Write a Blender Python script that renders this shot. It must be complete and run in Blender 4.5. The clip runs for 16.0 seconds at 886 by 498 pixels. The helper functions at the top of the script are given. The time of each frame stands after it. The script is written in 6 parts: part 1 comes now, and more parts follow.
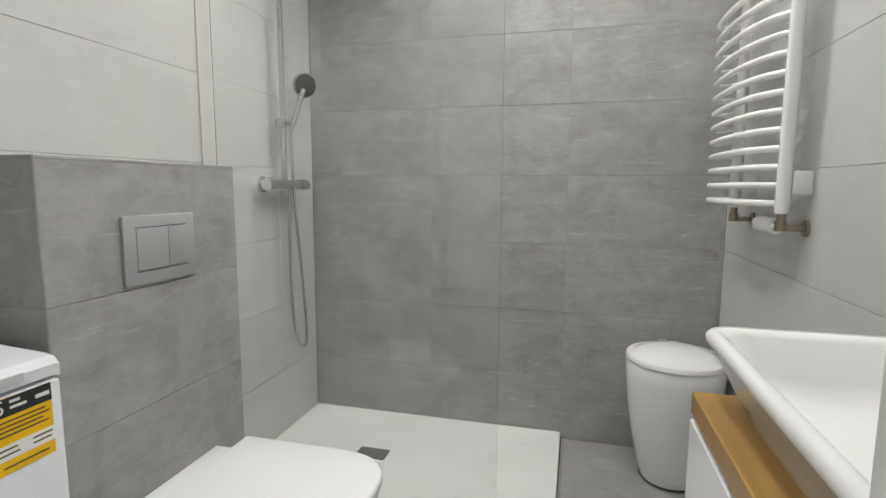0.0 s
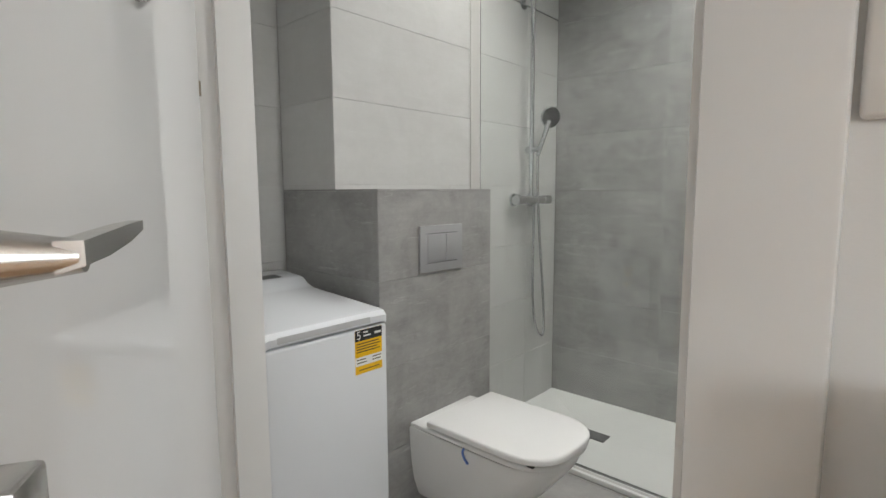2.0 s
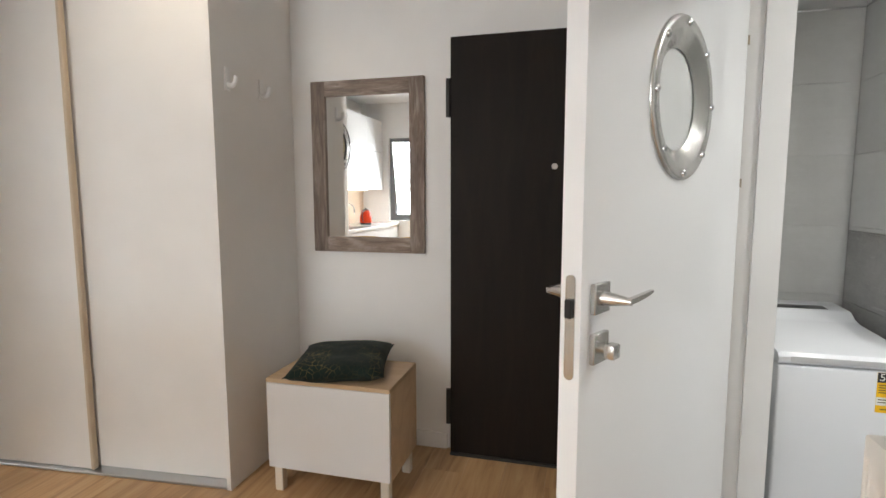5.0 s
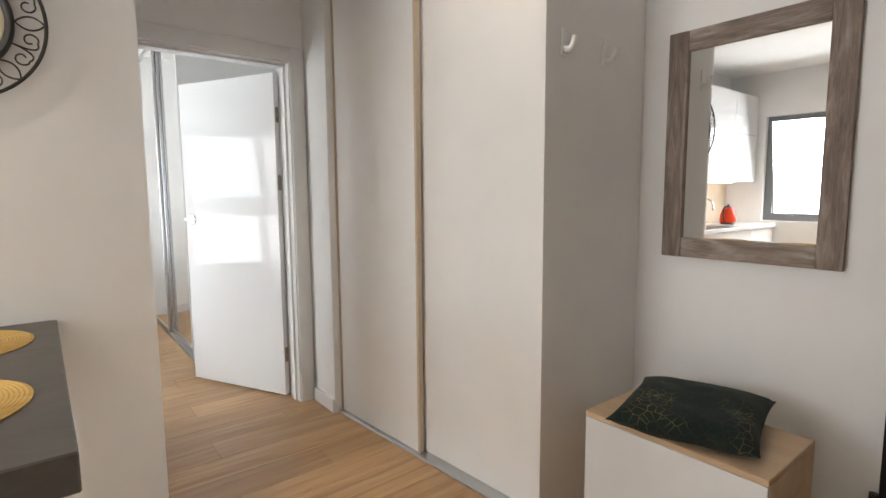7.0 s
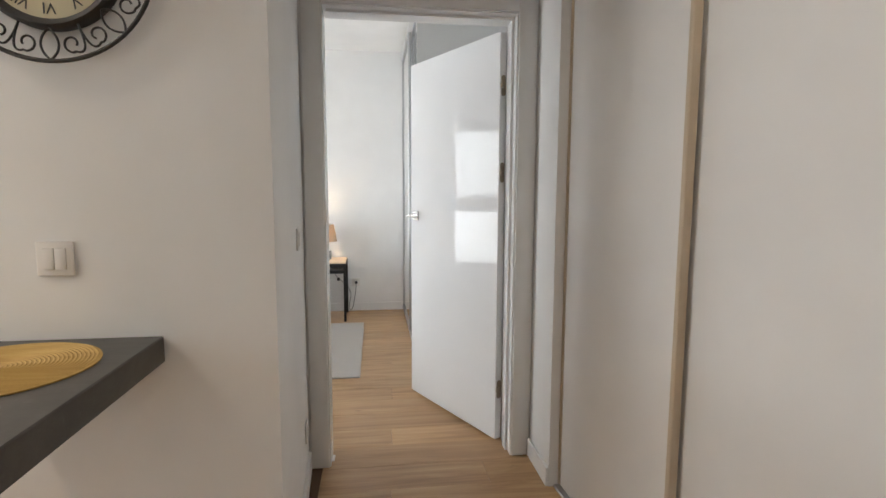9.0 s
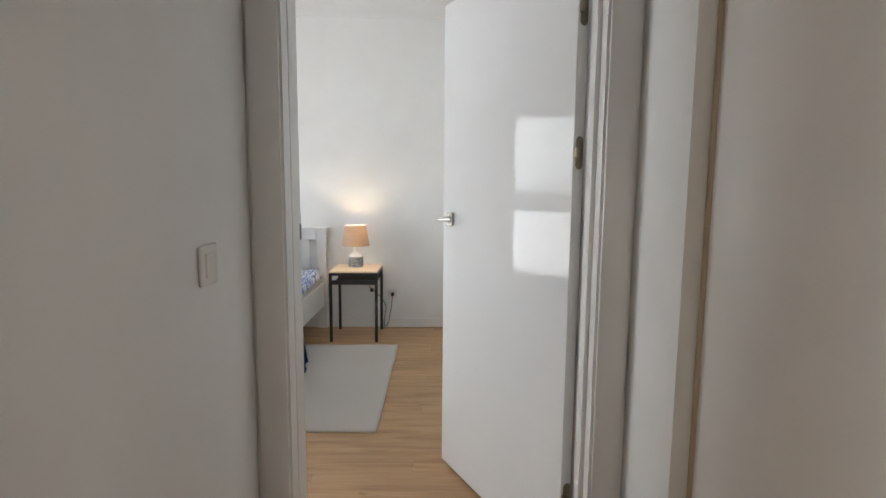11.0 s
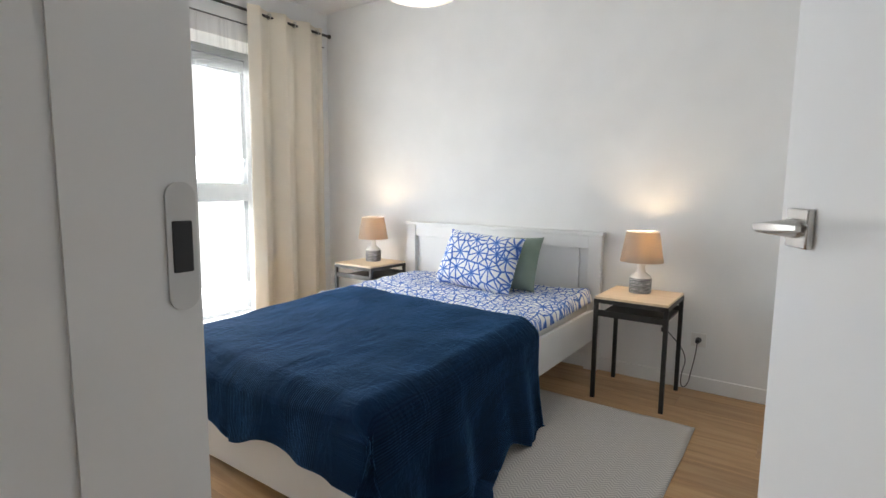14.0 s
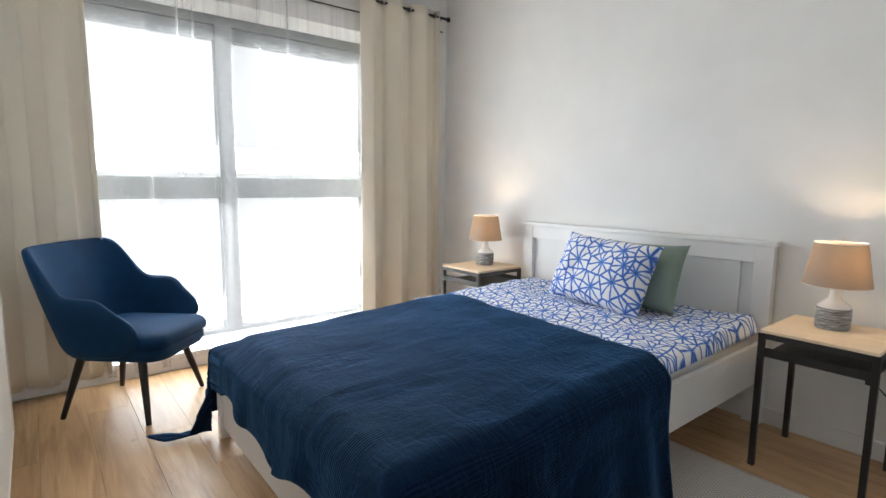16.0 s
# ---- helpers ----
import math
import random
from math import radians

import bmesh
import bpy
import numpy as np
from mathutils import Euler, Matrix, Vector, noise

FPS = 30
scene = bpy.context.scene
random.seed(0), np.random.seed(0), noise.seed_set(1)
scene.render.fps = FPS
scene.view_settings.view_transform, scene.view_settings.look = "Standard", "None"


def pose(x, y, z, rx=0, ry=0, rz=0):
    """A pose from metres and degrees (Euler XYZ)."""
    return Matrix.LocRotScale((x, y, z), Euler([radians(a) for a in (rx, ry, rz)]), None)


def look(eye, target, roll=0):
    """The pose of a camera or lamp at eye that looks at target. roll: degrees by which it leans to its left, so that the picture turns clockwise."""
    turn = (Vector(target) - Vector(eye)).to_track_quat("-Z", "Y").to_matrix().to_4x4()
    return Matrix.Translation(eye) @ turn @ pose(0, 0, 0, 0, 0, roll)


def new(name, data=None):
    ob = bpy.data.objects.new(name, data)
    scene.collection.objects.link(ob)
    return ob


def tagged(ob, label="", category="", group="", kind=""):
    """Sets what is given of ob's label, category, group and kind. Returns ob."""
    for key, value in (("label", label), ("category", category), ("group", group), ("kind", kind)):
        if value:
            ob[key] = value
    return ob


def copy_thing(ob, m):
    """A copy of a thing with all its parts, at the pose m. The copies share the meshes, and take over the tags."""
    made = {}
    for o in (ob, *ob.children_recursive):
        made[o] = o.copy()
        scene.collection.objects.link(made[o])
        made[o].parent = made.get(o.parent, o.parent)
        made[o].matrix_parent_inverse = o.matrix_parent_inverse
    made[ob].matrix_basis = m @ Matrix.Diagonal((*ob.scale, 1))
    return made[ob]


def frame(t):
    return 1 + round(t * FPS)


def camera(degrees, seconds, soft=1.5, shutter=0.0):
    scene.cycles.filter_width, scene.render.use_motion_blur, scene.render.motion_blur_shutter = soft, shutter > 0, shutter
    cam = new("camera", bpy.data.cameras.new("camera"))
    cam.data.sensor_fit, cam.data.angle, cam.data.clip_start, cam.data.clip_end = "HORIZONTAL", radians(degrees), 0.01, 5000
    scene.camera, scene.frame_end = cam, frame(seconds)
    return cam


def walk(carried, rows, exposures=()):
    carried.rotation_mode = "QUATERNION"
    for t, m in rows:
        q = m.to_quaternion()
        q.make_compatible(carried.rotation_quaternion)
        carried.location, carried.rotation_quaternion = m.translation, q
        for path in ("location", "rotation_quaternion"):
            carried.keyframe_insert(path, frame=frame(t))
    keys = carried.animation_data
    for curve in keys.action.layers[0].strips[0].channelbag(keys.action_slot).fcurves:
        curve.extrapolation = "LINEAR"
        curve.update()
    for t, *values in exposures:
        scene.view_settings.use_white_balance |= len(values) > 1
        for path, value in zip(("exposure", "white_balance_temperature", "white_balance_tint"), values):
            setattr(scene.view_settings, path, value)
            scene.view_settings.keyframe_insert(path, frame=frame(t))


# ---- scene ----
cam = camera(81.7, 16.0)

PATH = [
    (0, (-0.03, 0.026, 1.12), (-0.526, 1.948, 0.878), 0.3),
    (0.5, (0.011, -0.035, 1.123), (-0.743, 1.803, 0.886), 0.3),
    (1, (0.053, -0.103, 1.121), (-0.907, 1.635, 0.888), 0.2),
    (1.5, (0.105, -0.19, 1.13), (-1.044, 1.432, 0.904), -0.1),
    (2, (0.224, -0.281, 1.165), (-1.118, 1.185, 0.945), -0.3),
    (2.5, (0.333, -0.354, 1.197), (-1.18, 0.934, 0.973), -0.1),
    (3, (0.478, -0.415, 1.218), (-1.158, 0.712, 0.995), -0.1),
    (3.5, (0.644, -0.456, 1.276), (-1.15, 0.398, 1.055), -0.0),
    (4, (0.775, -0.434, 1.314), (-1.153, 0.054, 1.096), -0.1),
    (4.5, (0.881, -0.359, 1.318), (-1.108, -0.338, 1.104), -0.2),
    (5, (0.924, -0.328, 1.329), (-1.001, -0.828, 1.117), -0.1),
    (5.2, (0.921, -0.328, 1.326), (-0.958, -0.98, 1.115), 0.0),
    (7.3, (0.362, -0.665, 1.281), (-0.704, -2.344, 1.065), -0.2),
    (7.5, (0.288, -0.725, 1.273), (-0.655, -2.475, 1.058), 0.0),
    (8, (0.147, -0.878, 1.261), (-0.527, -2.749, 1.045), 0.1),
    (8.5, (0.031, -1.056, 1.267), (-0.426, -2.991, 1.052), 0.2),
    (9, (-0.09, -1.255, 1.264), (-0.355, -3.225, 1.045), 0.2),
    (9.2, (-0.131, -1.33, 1.264), (-0.344, -3.306, 1.039), 0.2),
    (11.3, (-0.316, -2.346, 1.244), (-0.268, -4.332, 1.013), 1.0),
    (11.5, (-0.338, -2.469, 1.241), (-0.224, -4.452, 1.007), 1.4),
    (12, (-0.352, -2.714, 1.245), (-0.069, -4.68, 1.01), 1.2),
    (12.5, (-0.398, -2.944, 1.256), (0.068, -4.876, 1.01), 0.7),
    (13, (-0.419, -3.135, 1.248), (0.276, -4.996, 1.007), 0.6),
    (13.5, (-0.392, -3.293, 1.205), (0.536, -5.053, 0.973), 0.7),
    (14, (-0.345, -3.464, 1.176), (0.799, -5.091, 0.942), 0.6),
    (14.5, (-0.321, -3.615, 1.164), (0.973, -5.124, 0.922), 0.3),
    (15, (-0.294, -3.768, 1.164), (1.142, -5.140, 0.917), 0.2),
    (15.5, (-0.28, -3.914, 1.164), (1.236, -5.194, 0.916), 0.2),
    (16, (-0.206, -3.969, 1.166), (1.345, -5.207, 0.915), 0.5),
]
walk(cam, [(t, look(eye, aim, roll)) for t, eye, aim, roll in PATH],
     [(0, -.11), (1.5, -.14), (2.5, -.38), (3.0, -.38), (3.5, -.08), (5, 0.12), (7.6, .02), (8.0, -.10), (9.2, -.30), (11.3, -.66), (12.2, -.94), (13, -1.0), (13.8, -.82), (14.5, -.68), (16, -.94)])

# ---- daylight, lamps and exposure ----
world = bpy.data.worlds.new("sky")
scene.world = world
world.use_nodes = True
wn = world.node_tree
sky = wn.nodes.new("ShaderNodeTexSky")
sky.sky_type, sky.sun_disc = 'NISHITA', False
sky.sun_elevation, sky.sun_rotation = radians(38), radians(40)
wn.links.new(sky.outputs[0], wn.nodes["Background"].inputs[0])
wn.nodes["Background"].inputs[1].default_value = 0.15
sun = new("sun", bpy.data.lights.new("sun", 'SUN'))
sun.data.energy, sun.data.angle, sun.data.color = 0.8, radians(14), (1, .97, .92)
sun.matrix_world = look((0, 0, 10), (-3.5, -6, 0))


def area_lamp(name, m, sx, sy, watts, colour, spread=180):
    d = bpy.data.lights.new(name, 'AREA')
    d.shape, d.size, d.size_y, d.energy, d.color, d.spread = 'RECTANGLE', sx, sy, watts, colour, radians(spread)
    ob = new(name, d)
    ob.matrix_world = m
    return ob


def point_lamp(name, at, watts, colour, r=.03):
    d = bpy.data.lights.new(name, 'POINT')
    d.energy, d.color, d.shadow_soft_size = watts, colour, r
    ob = new(name, d)
    ob.location = at
    return ob


DAY = (.93, .97, 1)
WARM = (1, .85, .68)
NEUTRAL = (1, .985, .955)
# daylight entering at the two windows
for ya, yb in ((-6.09, -5.10), (-4.99, -4.12)):
    for za, zb, share in ((.14, 1.05, 46), (1.20, 2.10, 38)):
        area_lamp("bedroom_daylight", look((3.47, (ya + yb) / 2, (za + zb) / 2), (0, (ya + yb) / 2, (za + zb) / 2 - 1.5)), yb - ya, zb - za, share * (yb - ya), DAY)
area_lamp("kitchen_daylight", look((3.44, -2.35, 1.52), (0, -1.9, .3)), 1.3, 1.2, 52, DAY)


# ---- materials ----
def node(nt, kind, **values):
    n = nt.nodes.new("ShaderNode" + kind)
    for k, v in values.items():
        if k in n.inputs:
            n.inputs[k].default_value = v
        else:
            n.inputs[int(k[1:])].default_value = v
    return n


def base(name, colour=(.8, .8, .8), rough=.5, metal=0.0, coat=0.0, spec=.5):
    m = bpy.data.materials.new(name)
    m.use_nodes = True
    b = m.node_tree.nodes["Principled BSDF"]
    b.inputs["Base Color"].default_value = (*colour, 1)
    b.inputs["Roughness"].default_value = rough
    b.inputs["Metallic"].default_value = metal
    b.inputs["Coat Weight"].default_value = coat
    b.inputs["Coat Roughness"].default_value = .04
    b.inputs["Specular IOR Level"].default_value = spec
    return m, m.node_tree, b


def coords(nt, scale=(1, 1, 1), kind="Object", turn=(0, 0, 0)):
    tc = nt.nodes.new("ShaderNodeTexCoord")
    mp = nt.nodes.new("ShaderNodeMapping")
    mp.inputs["Scale"].default_value = scale
    mp.inputs["Rotation"].default_value = turn
    nt.links.new(tc.outputs[kind], mp.inputs[0])
    return mp.outputs[0]


def noise_of(nt, vec, scale, detail=4, rough=.6, distort=0):
    n = nt.nodes.new("ShaderNodeTexNoise")
    n.inputs["Scale"].default_value, n.inputs["Detail"].default_value = scale, detail
    n.inputs["Roughness"].default_value, n.inputs["Distortion"].default_value = rough, distort
    nt.links.new(vec, n.inputs["Vector"])
    return n.outputs["Fac"]


def ramp(nt, fac, stops):
    r = nt.nodes.new("ShaderNodeValToRGB")
    e = r.color_ramp.elements
    while len(e) < len(stops):
        e.new(.5)
    for el, (p, c) in zip(e, stops):
        el.position, el.color = p, (*c, 1)
    nt.links.new(fac, r.inputs[0])
    return r.outputs[0]


def mix(nt, fac, a, b, blend='MIX'):
    n = nt.nodes.new("ShaderNodeMix")
    n.data_type, n.blend_type = 'RGBA', blend
    for sock, v in ((n.inputs["Factor"], fac), (n.inputs[6], a), (n.inputs[7], b)):
        if isinstance(v, bpy.types.NodeSocket):
            nt.links.new(v, sock)
        elif isinstance(v, tuple):
            sock.default_value = (*v, 1)
        else:
            sock.default_value = v
    return n.outputs[2]


def maths(nt, op, a, b=0.0, c=0.0):
    n = nt.nodes.new("ShaderNodeMath")
    n.operation = op
    for sock, v in zip(n.inputs, (a, b, c)):
        if isinstance(v, bpy.types.NodeSocket):
            nt.links.new(v, sock)
        else:
            sock.default_value = v
    return n.outputs[0]


def bump(nt, b, height, strength=.1, distance=.01):
    n = nt.nodes.new("ShaderNodeBump")
    n.inputs["Strength"].default_value, n.inputs["Distance"].default_value = strength, distance
    nt.links.new(height, n.inputs["Height"])
    nt.links.new(n.outputs[0], b.inputs["Normal"])


def rough_by(nt, b, fac, lo, hi):
    n = nt.nodes.new("ShaderNodeMapRange")
    n.inputs[3].default_value, n.inputs[4].default_value = lo, hi
    nt.links.new(fac, n.inputs[0])
    nt.links.new(n.outputs[0], b.inputs["Roughness"])


def paint(name, colour, rough=.6, grain=.25, coat=0.0):
    """Rolled or sprayed paint: faint cloudiness, fine orange peel."""
    m, nt, b = base(name, colour, rough, coat=coat)
    v = coords(nt)
    big = noise_of(nt, v, 1.7, 3)
    lo, hi = tuple(c * .95 for c in colour), tuple(min(1, c * 1.03) for c in colour)
    nt.links.new(ramp(nt, big, ((.3, lo), (.7, hi))), b.inputs["Base Color"])
    fine = noise_of(nt, v, 420, 2)
    bump(nt, b, fine, grain * .25, .002)
    rough_by(nt, b, noise_of(nt, v, 6, 4), max(.02, rough * .85), min(1, rough * 1.15))
    return m


def lacquer(name, colour, rough=.07, spec=.36, wave=.03):
    m, nt, b = base(name, colour, rough, spec=spec)
    v = coords(nt)
    nt.links.new(ramp(nt, noise_of(nt, v, 2.3, 3), ((.3, tuple(c * .98 for c in colour)), (.7, colour))), b.inputs["Base Color"])
    bump(nt, b, noise_of(nt, v, 5, 2), wave, .004)
    rough_by(nt, b, noise_of(nt, v, 30, 4), rough * .7, rough * 1.5)
    return m


def metal(name, colour, rough=.25, brushed=(1, 1, 1)):
    m, nt, b = base(name, colour, rough, 1)
    v = coords(nt, brushed)
    big = noise_of(nt, v, 3, 2)
    nt.links.new(ramp(nt, big, ((.3, tuple(c * .94 for c in colour)), (.7, colour))), b.inputs["Base Color"])
    return m


def plastic(name, colour, rough=.3):
    m, nt, b = base(name, colour, rough)
    v = coords(nt)
    rough_by(nt, b, noise_of(nt, v, 40, 4), rough * .8, rough * 1.2)
    nt.links.new(ramp(nt, noise_of(nt, v, 8, 2), ((.3, tuple(c * .96 for c in colour)), (.7, colour))), b.inputs["Base Color"])
    return m


def cement_tile(name, dark, mid, light, rough=.42, worn=.5):
    """Cement-look porcelain: cloudy body, brushed streaks along the tile, pale scuffs; each tile differs."""
    m, nt, b = base(name, mid, rough)
    info = nt.nodes.new("ShaderNodeObjectInfo")
    tc = nt.nodes.new("ShaderNodeTexCoord")
    shift = nt.nodes.new("ShaderNodeVectorMath")
    shift.operation = 'MULTIPLY_ADD'
    shift.inputs[1].default_value, = ((1, 1, 1),)
    off = nt.nodes.new("ShaderNodeCombineXYZ")
    for i, k in enumerate((37.0, 91.0, 53.0)):
        nt.links.new(maths(nt, 'MULTIPLY', info.outputs["Random"], k), off.inputs[i])
    nt.links.new(tc.outputs["Object"], shift.inputs[0])
    nt.links.new(off.outputs[0], shift.inputs[2])

    def scaled(s):
        mp = nt.nodes.new("ShaderNodeMapping")
        mp.inputs["Scale"].default_value = s
        nt.links.new(shift.outputs[0], mp.inputs[0])
        return mp.outputs[0]
    cloud = noise_of(nt, scaled((2.6, 3.6, 3.6)), 1.7, 8, .66, .5)
    streak = noise_of(nt, scaled((1.5, 24, 24)), 1.3, 8, .74, .35)
    upright = noise_of(nt, scaled((9, 1.3, 1.3)), 1.3, 5, .62, .8)
    scuff = noise_of(nt, scaled((3.2, 21, 21)), 1.9, 9, .78, .8)
    col = ramp(nt, cloud, ((.28, dark), (.5, mid), (.74, light)))
    col = mix(nt, .20, col, ramp(nt, streak, ((.35, dark), (.68, light))), 'MIX')
    col = mix(nt, .13, col, ramp(nt, upright, ((.36, dark), (.66, light))))
    mottle = noise_of(nt, scaled((9, 14, 14)), 2.2, 9, .8, .6)
    col = mix(nt, .20, col, ramp(nt, mottle, ((.36, dark), (.66, light))))
    mask = ramp(nt, scuff, ((.57, (0, 0, 0)), (.7, (1, 1, 1))))
    pale = tuple(min(1, c * 1.22) for c in light)
    col = mix(nt, maths(nt, 'MULTIPLY', mask, worn), col, pale)
    tint = mix(nt, 1.0, col, ramp(nt, info.outputs["Random"], ((0, (.965, .965, .965)), (1, (1.03, 1.03, 1.03)))), 'MULTIPLY')
    nt.links.new(tint, b.inputs["Base Color"])
    rough_by(nt, b, streak, rough * .8, rough * 1.25)
    bump(nt, b, streak, .08, .002)
    return m


def oak(name, dark, mid, light, rough=.35, axis=0, scale=1.0, figured=(1.1, 7, .24)):
    """Oak with long grain, cathedral figure and small knots; every board differs."""
    m, nt, b = base(name, mid, rough)
    info = nt.nodes.new("ShaderNodeObjectInfo")
    tc = nt.nodes.new("ShaderNodeTexCoord")
    off = nt.nodes.new("ShaderNodeCombineXYZ")
    for i, k in enumerate((61.0, 17.0, 29.0)):
        nt.links.new(maths(nt, 'MULTIPLY', info.outputs["Random"], k), off.inputs[i])
    add = nt.nodes.new("ShaderNodeVectorMath")
    add.operation = 'ADD'
    nt.links.new(tc.outputs["Object"], add.inputs[0])
    nt.links.new(off.outputs[0], add.inputs[1])

    def scaled(along, across):
        mp = nt.nodes.new("ShaderNodeMapping")
        mp.inputs["Scale"].default_value = [along * scale if i == axis else across * scale for i in range(3)]
        nt.links.new(add.outputs[0], mp.inputs[0])
        return mp.outputs[0]
    figure = noise_of(nt, scaled(*figured[:2]), 1.5, 5, .6, 1.2)
    grain = noise_of(nt, scaled(5, 130), 1.0, 5, .7, .1)
    knots = noise_of(nt, scaled(3.2, 9), 1.8, 3, .5, .5)
    col = ramp(nt, figure, ((.25, dark), (.5, mid), (.75, light)))
    col = mix(nt, figured[2], col, ramp(nt, grain, ((.3, dark), (.65, light))))
    kn = ramp(nt, knots, ((.70, (0, 0, 0)), (.78, (1, 1, 1))))
    col = mix(nt, maths(nt, 'MULTIPLY', kn, .5), col, tuple(c * .6 for c in dark))
    col = mix(nt, 1.0, col, ramp(nt, info.outputs["Random"], ((0, (.86, .84, .82)), (.5, (1, 1, 1)), (1, (1.1, 1.08, 1.06)))), 'MULTIPLY')
    nt.links.new(col, b.inputs["Base Color"])
    rough_by(nt, b, grain, rough * .8, rough * 1.3)
    bump(nt, b, grain, .05, .001)
    return m


def cloth(name, colour, light, rough=.9, weave=500, sheen=.2, streaks=(1, 1, 1)):
    m, nt, b = base(name, colour, rough, spec=.2)
    b.inputs["Sheen Weight"].default_value = sheen
    v = coords(nt, streaks)
    cloud = noise_of(nt, v, 5, 5)
    nt.links.new(ramp(nt, cloud, ((.3, colour), (.75, light))), b.inputs["Base Color"])
    bump(nt, b, noise_of(nt, coords(nt), weave, 2), .25, .002)
    return m


WALL_WHITE = paint("wall_paint_white", (.83, .83, .82), .7)
CEIL_WHITE = paint("ceiling_paint_white", (.86, .86, .85), .8)
TRIM_WHITE = paint("trim_paint_white", (.82, .82, .81), .32, .1)
DOOR_GLOSS = lacquer("door_gloss_white", (.84, .85, .86), .014, .19, .004)
DOOR_FILM = paint("door_frame_film_white", (.80, .80, .79), .25, .05)
WARDROBE_WHITE = paint("wardrobe_laminate_white", (.80, .785, .76), .45, .15)
WARDROBE_GREY = paint("wardrobe_laminate_shaded", (.80, .785, .76), .45, .15)
KITCHEN_GLOSS = lacquer("kitchen_gloss_white", (.82, .83, .83), .08)
TILE_DARK = cement_tile("cement_tile_grey", (.205, .203, .195), (.325, .322, .312), (.455, .451, .44), .34, .75)
TILE_LIGHT = cement_tile("cement_tile_pale", (.50, .50, .485), (.555, .555, .54), (.61, .61, .595), .38, .2)
TILE_FLOOR = cement_tile("cement_tile_floor", (.26, .255, .245), (.34, .335, .325), (.43, .425, .41), .42, .35)
GROUT = paint("grout_grey", (.16, .14, .125), .9)
GROUT_LIGHT = paint("grout_pale", (.52, .51, .49), .9)
FLOOR_OAK = oak("floor_oak", (.285, .160, .070), (.490, .300, .148), (.600, .410, .225), .34, figured=(.9, 11, .13))
SEAM = paint("floor_seam_dark", (.11, .06, .03), .8)
BENCH_OAK = oak("bench_oak", (.50, .34, .20), (.60, .43, .27), (.68, .51, .34), .45, 1)
SINK_OAK = oak("oiled_oak", (.31, .175, .035), (.42, .25, .06), (.50, .32, .095), .35, 1)
TABLE_ASH = oak("table_ash", (.62, .47, .32), (.70, .56, .40), (.76, .63, .47), .45, 0)
MIRROR_WOOD = oak("driftwood_paint", (.06, .043, .034), (.22, .165, .135), (.50, .45, .41), .75, 1, 2.3)
WENGE = oak("wenge_veneer", (.0045, .0028, .0018), (.0095, .0060, .0040), (.0165, .0108, .0072), .55, 2)
WENGE.node_tree.nodes["Principled BSDF"].inputs["Specular IOR Level"].default_value = .2
COUNTER_STONE = cement_tile("counter_slate", (.036, .034, .031), (.066, .061, .056), (.115, .107, .098), .42, .45)
CHROME = metal("chrome", (.72, .73, .74), .08)
STEEL = metal("satin_steel", (.60, .59, .57), .27, (1, 1, 8))
BRASS_DULL = metal("dull_nickel", (.36, .31, .24), .32)
ALU = metal("aluminium", (.55, .56, .57), .3)
CERAMIC = lacquer("glazed_ceramic", (.84, .84, .83), .05)
ENAMEL = lacquer("white_enamel", (.74, .76, .785), .16)
RAD_ENAMEL = paint("radiator_enamel", (.80, .78, .74), .3, .08)
TRAY_WHITE = paint("tray_composite", (.78, .78, .76), .4, .2)
PLATE_GREY = plastic("plate_satin_grey", (.36, .365, .37), .35)
SWITCH_WHITE = plastic("switch_plastic", (.78, .76, .73), .3)
BLACK_PLASTIC = plastic("black_plastic", (.015, .015, .016), .35)
BLACK_METAL = paint("black_powder_coat", (.02, .018, .017), .45, .1)
LABEL_YELLOW = plastic("label_yellow", (.85, .50, .005), .4)
LABEL_WHITE = plastic("label_white", (.8, .8, .78), .4)
LABEL_BLACK = plastic("label_black", (.02, .02, .022), .4)
INK_BROWN = plastic("ink_dark", (.10, .07, .03), .6)
BLUE_STRAP = plastic("blue_strap", (.12, .22, .55), .4)
RUBBER_AND_SHADE = plastic("dark_rubber_and_shade", (.03, .03, .03), .7)
JOINT_STRIP = metal("bright_joint_strip", (.80, .80, .80), .16)
WINDOW_FRAME = paint("window_frame_grey", (.17, .18, .185), .4, .1)
VELVET = cloth("velvet_petrol", (.0015, .024, .068), (.003, .040, .105), .8, 700, .16)
VELVET.node_tree.nodes["Principled BSDF"].inputs["Sheen Tint"].default_value = (.06, .32, .75, 1)
VELVET.node_tree.nodes["Principled BSDF"].inputs["Sheen Roughness"].default_value = .35
CHAIR_LEG = paint("black_stained_beech", (.016, .012, .011), .4, .1)
BED_WHITE = paint("bed_paint_white", (.80, .80, .79), .35, .1)
MATTRESS = cloth("mattress_ticking", (.72, .72, .70), (.78, .78, .76), .9)
CURTAIN = cloth("curtain_beige", (.74, .68, .57), (.78, .72, .61), .9, 900, .1)
GREEN_CLOTH = cloth("sage_green_cotton", (.20, .27, .225), (.26, .33, .28), .9)
BIN_WHITE = lacquer("bin_gloss_white", (.80, .80, .80), .12)
RED_GLOSS = lacquer("kettle_red", (.62, .045, .012), .12)
CORD = plastic("cord_grey", (.10, .10, .10), .5)


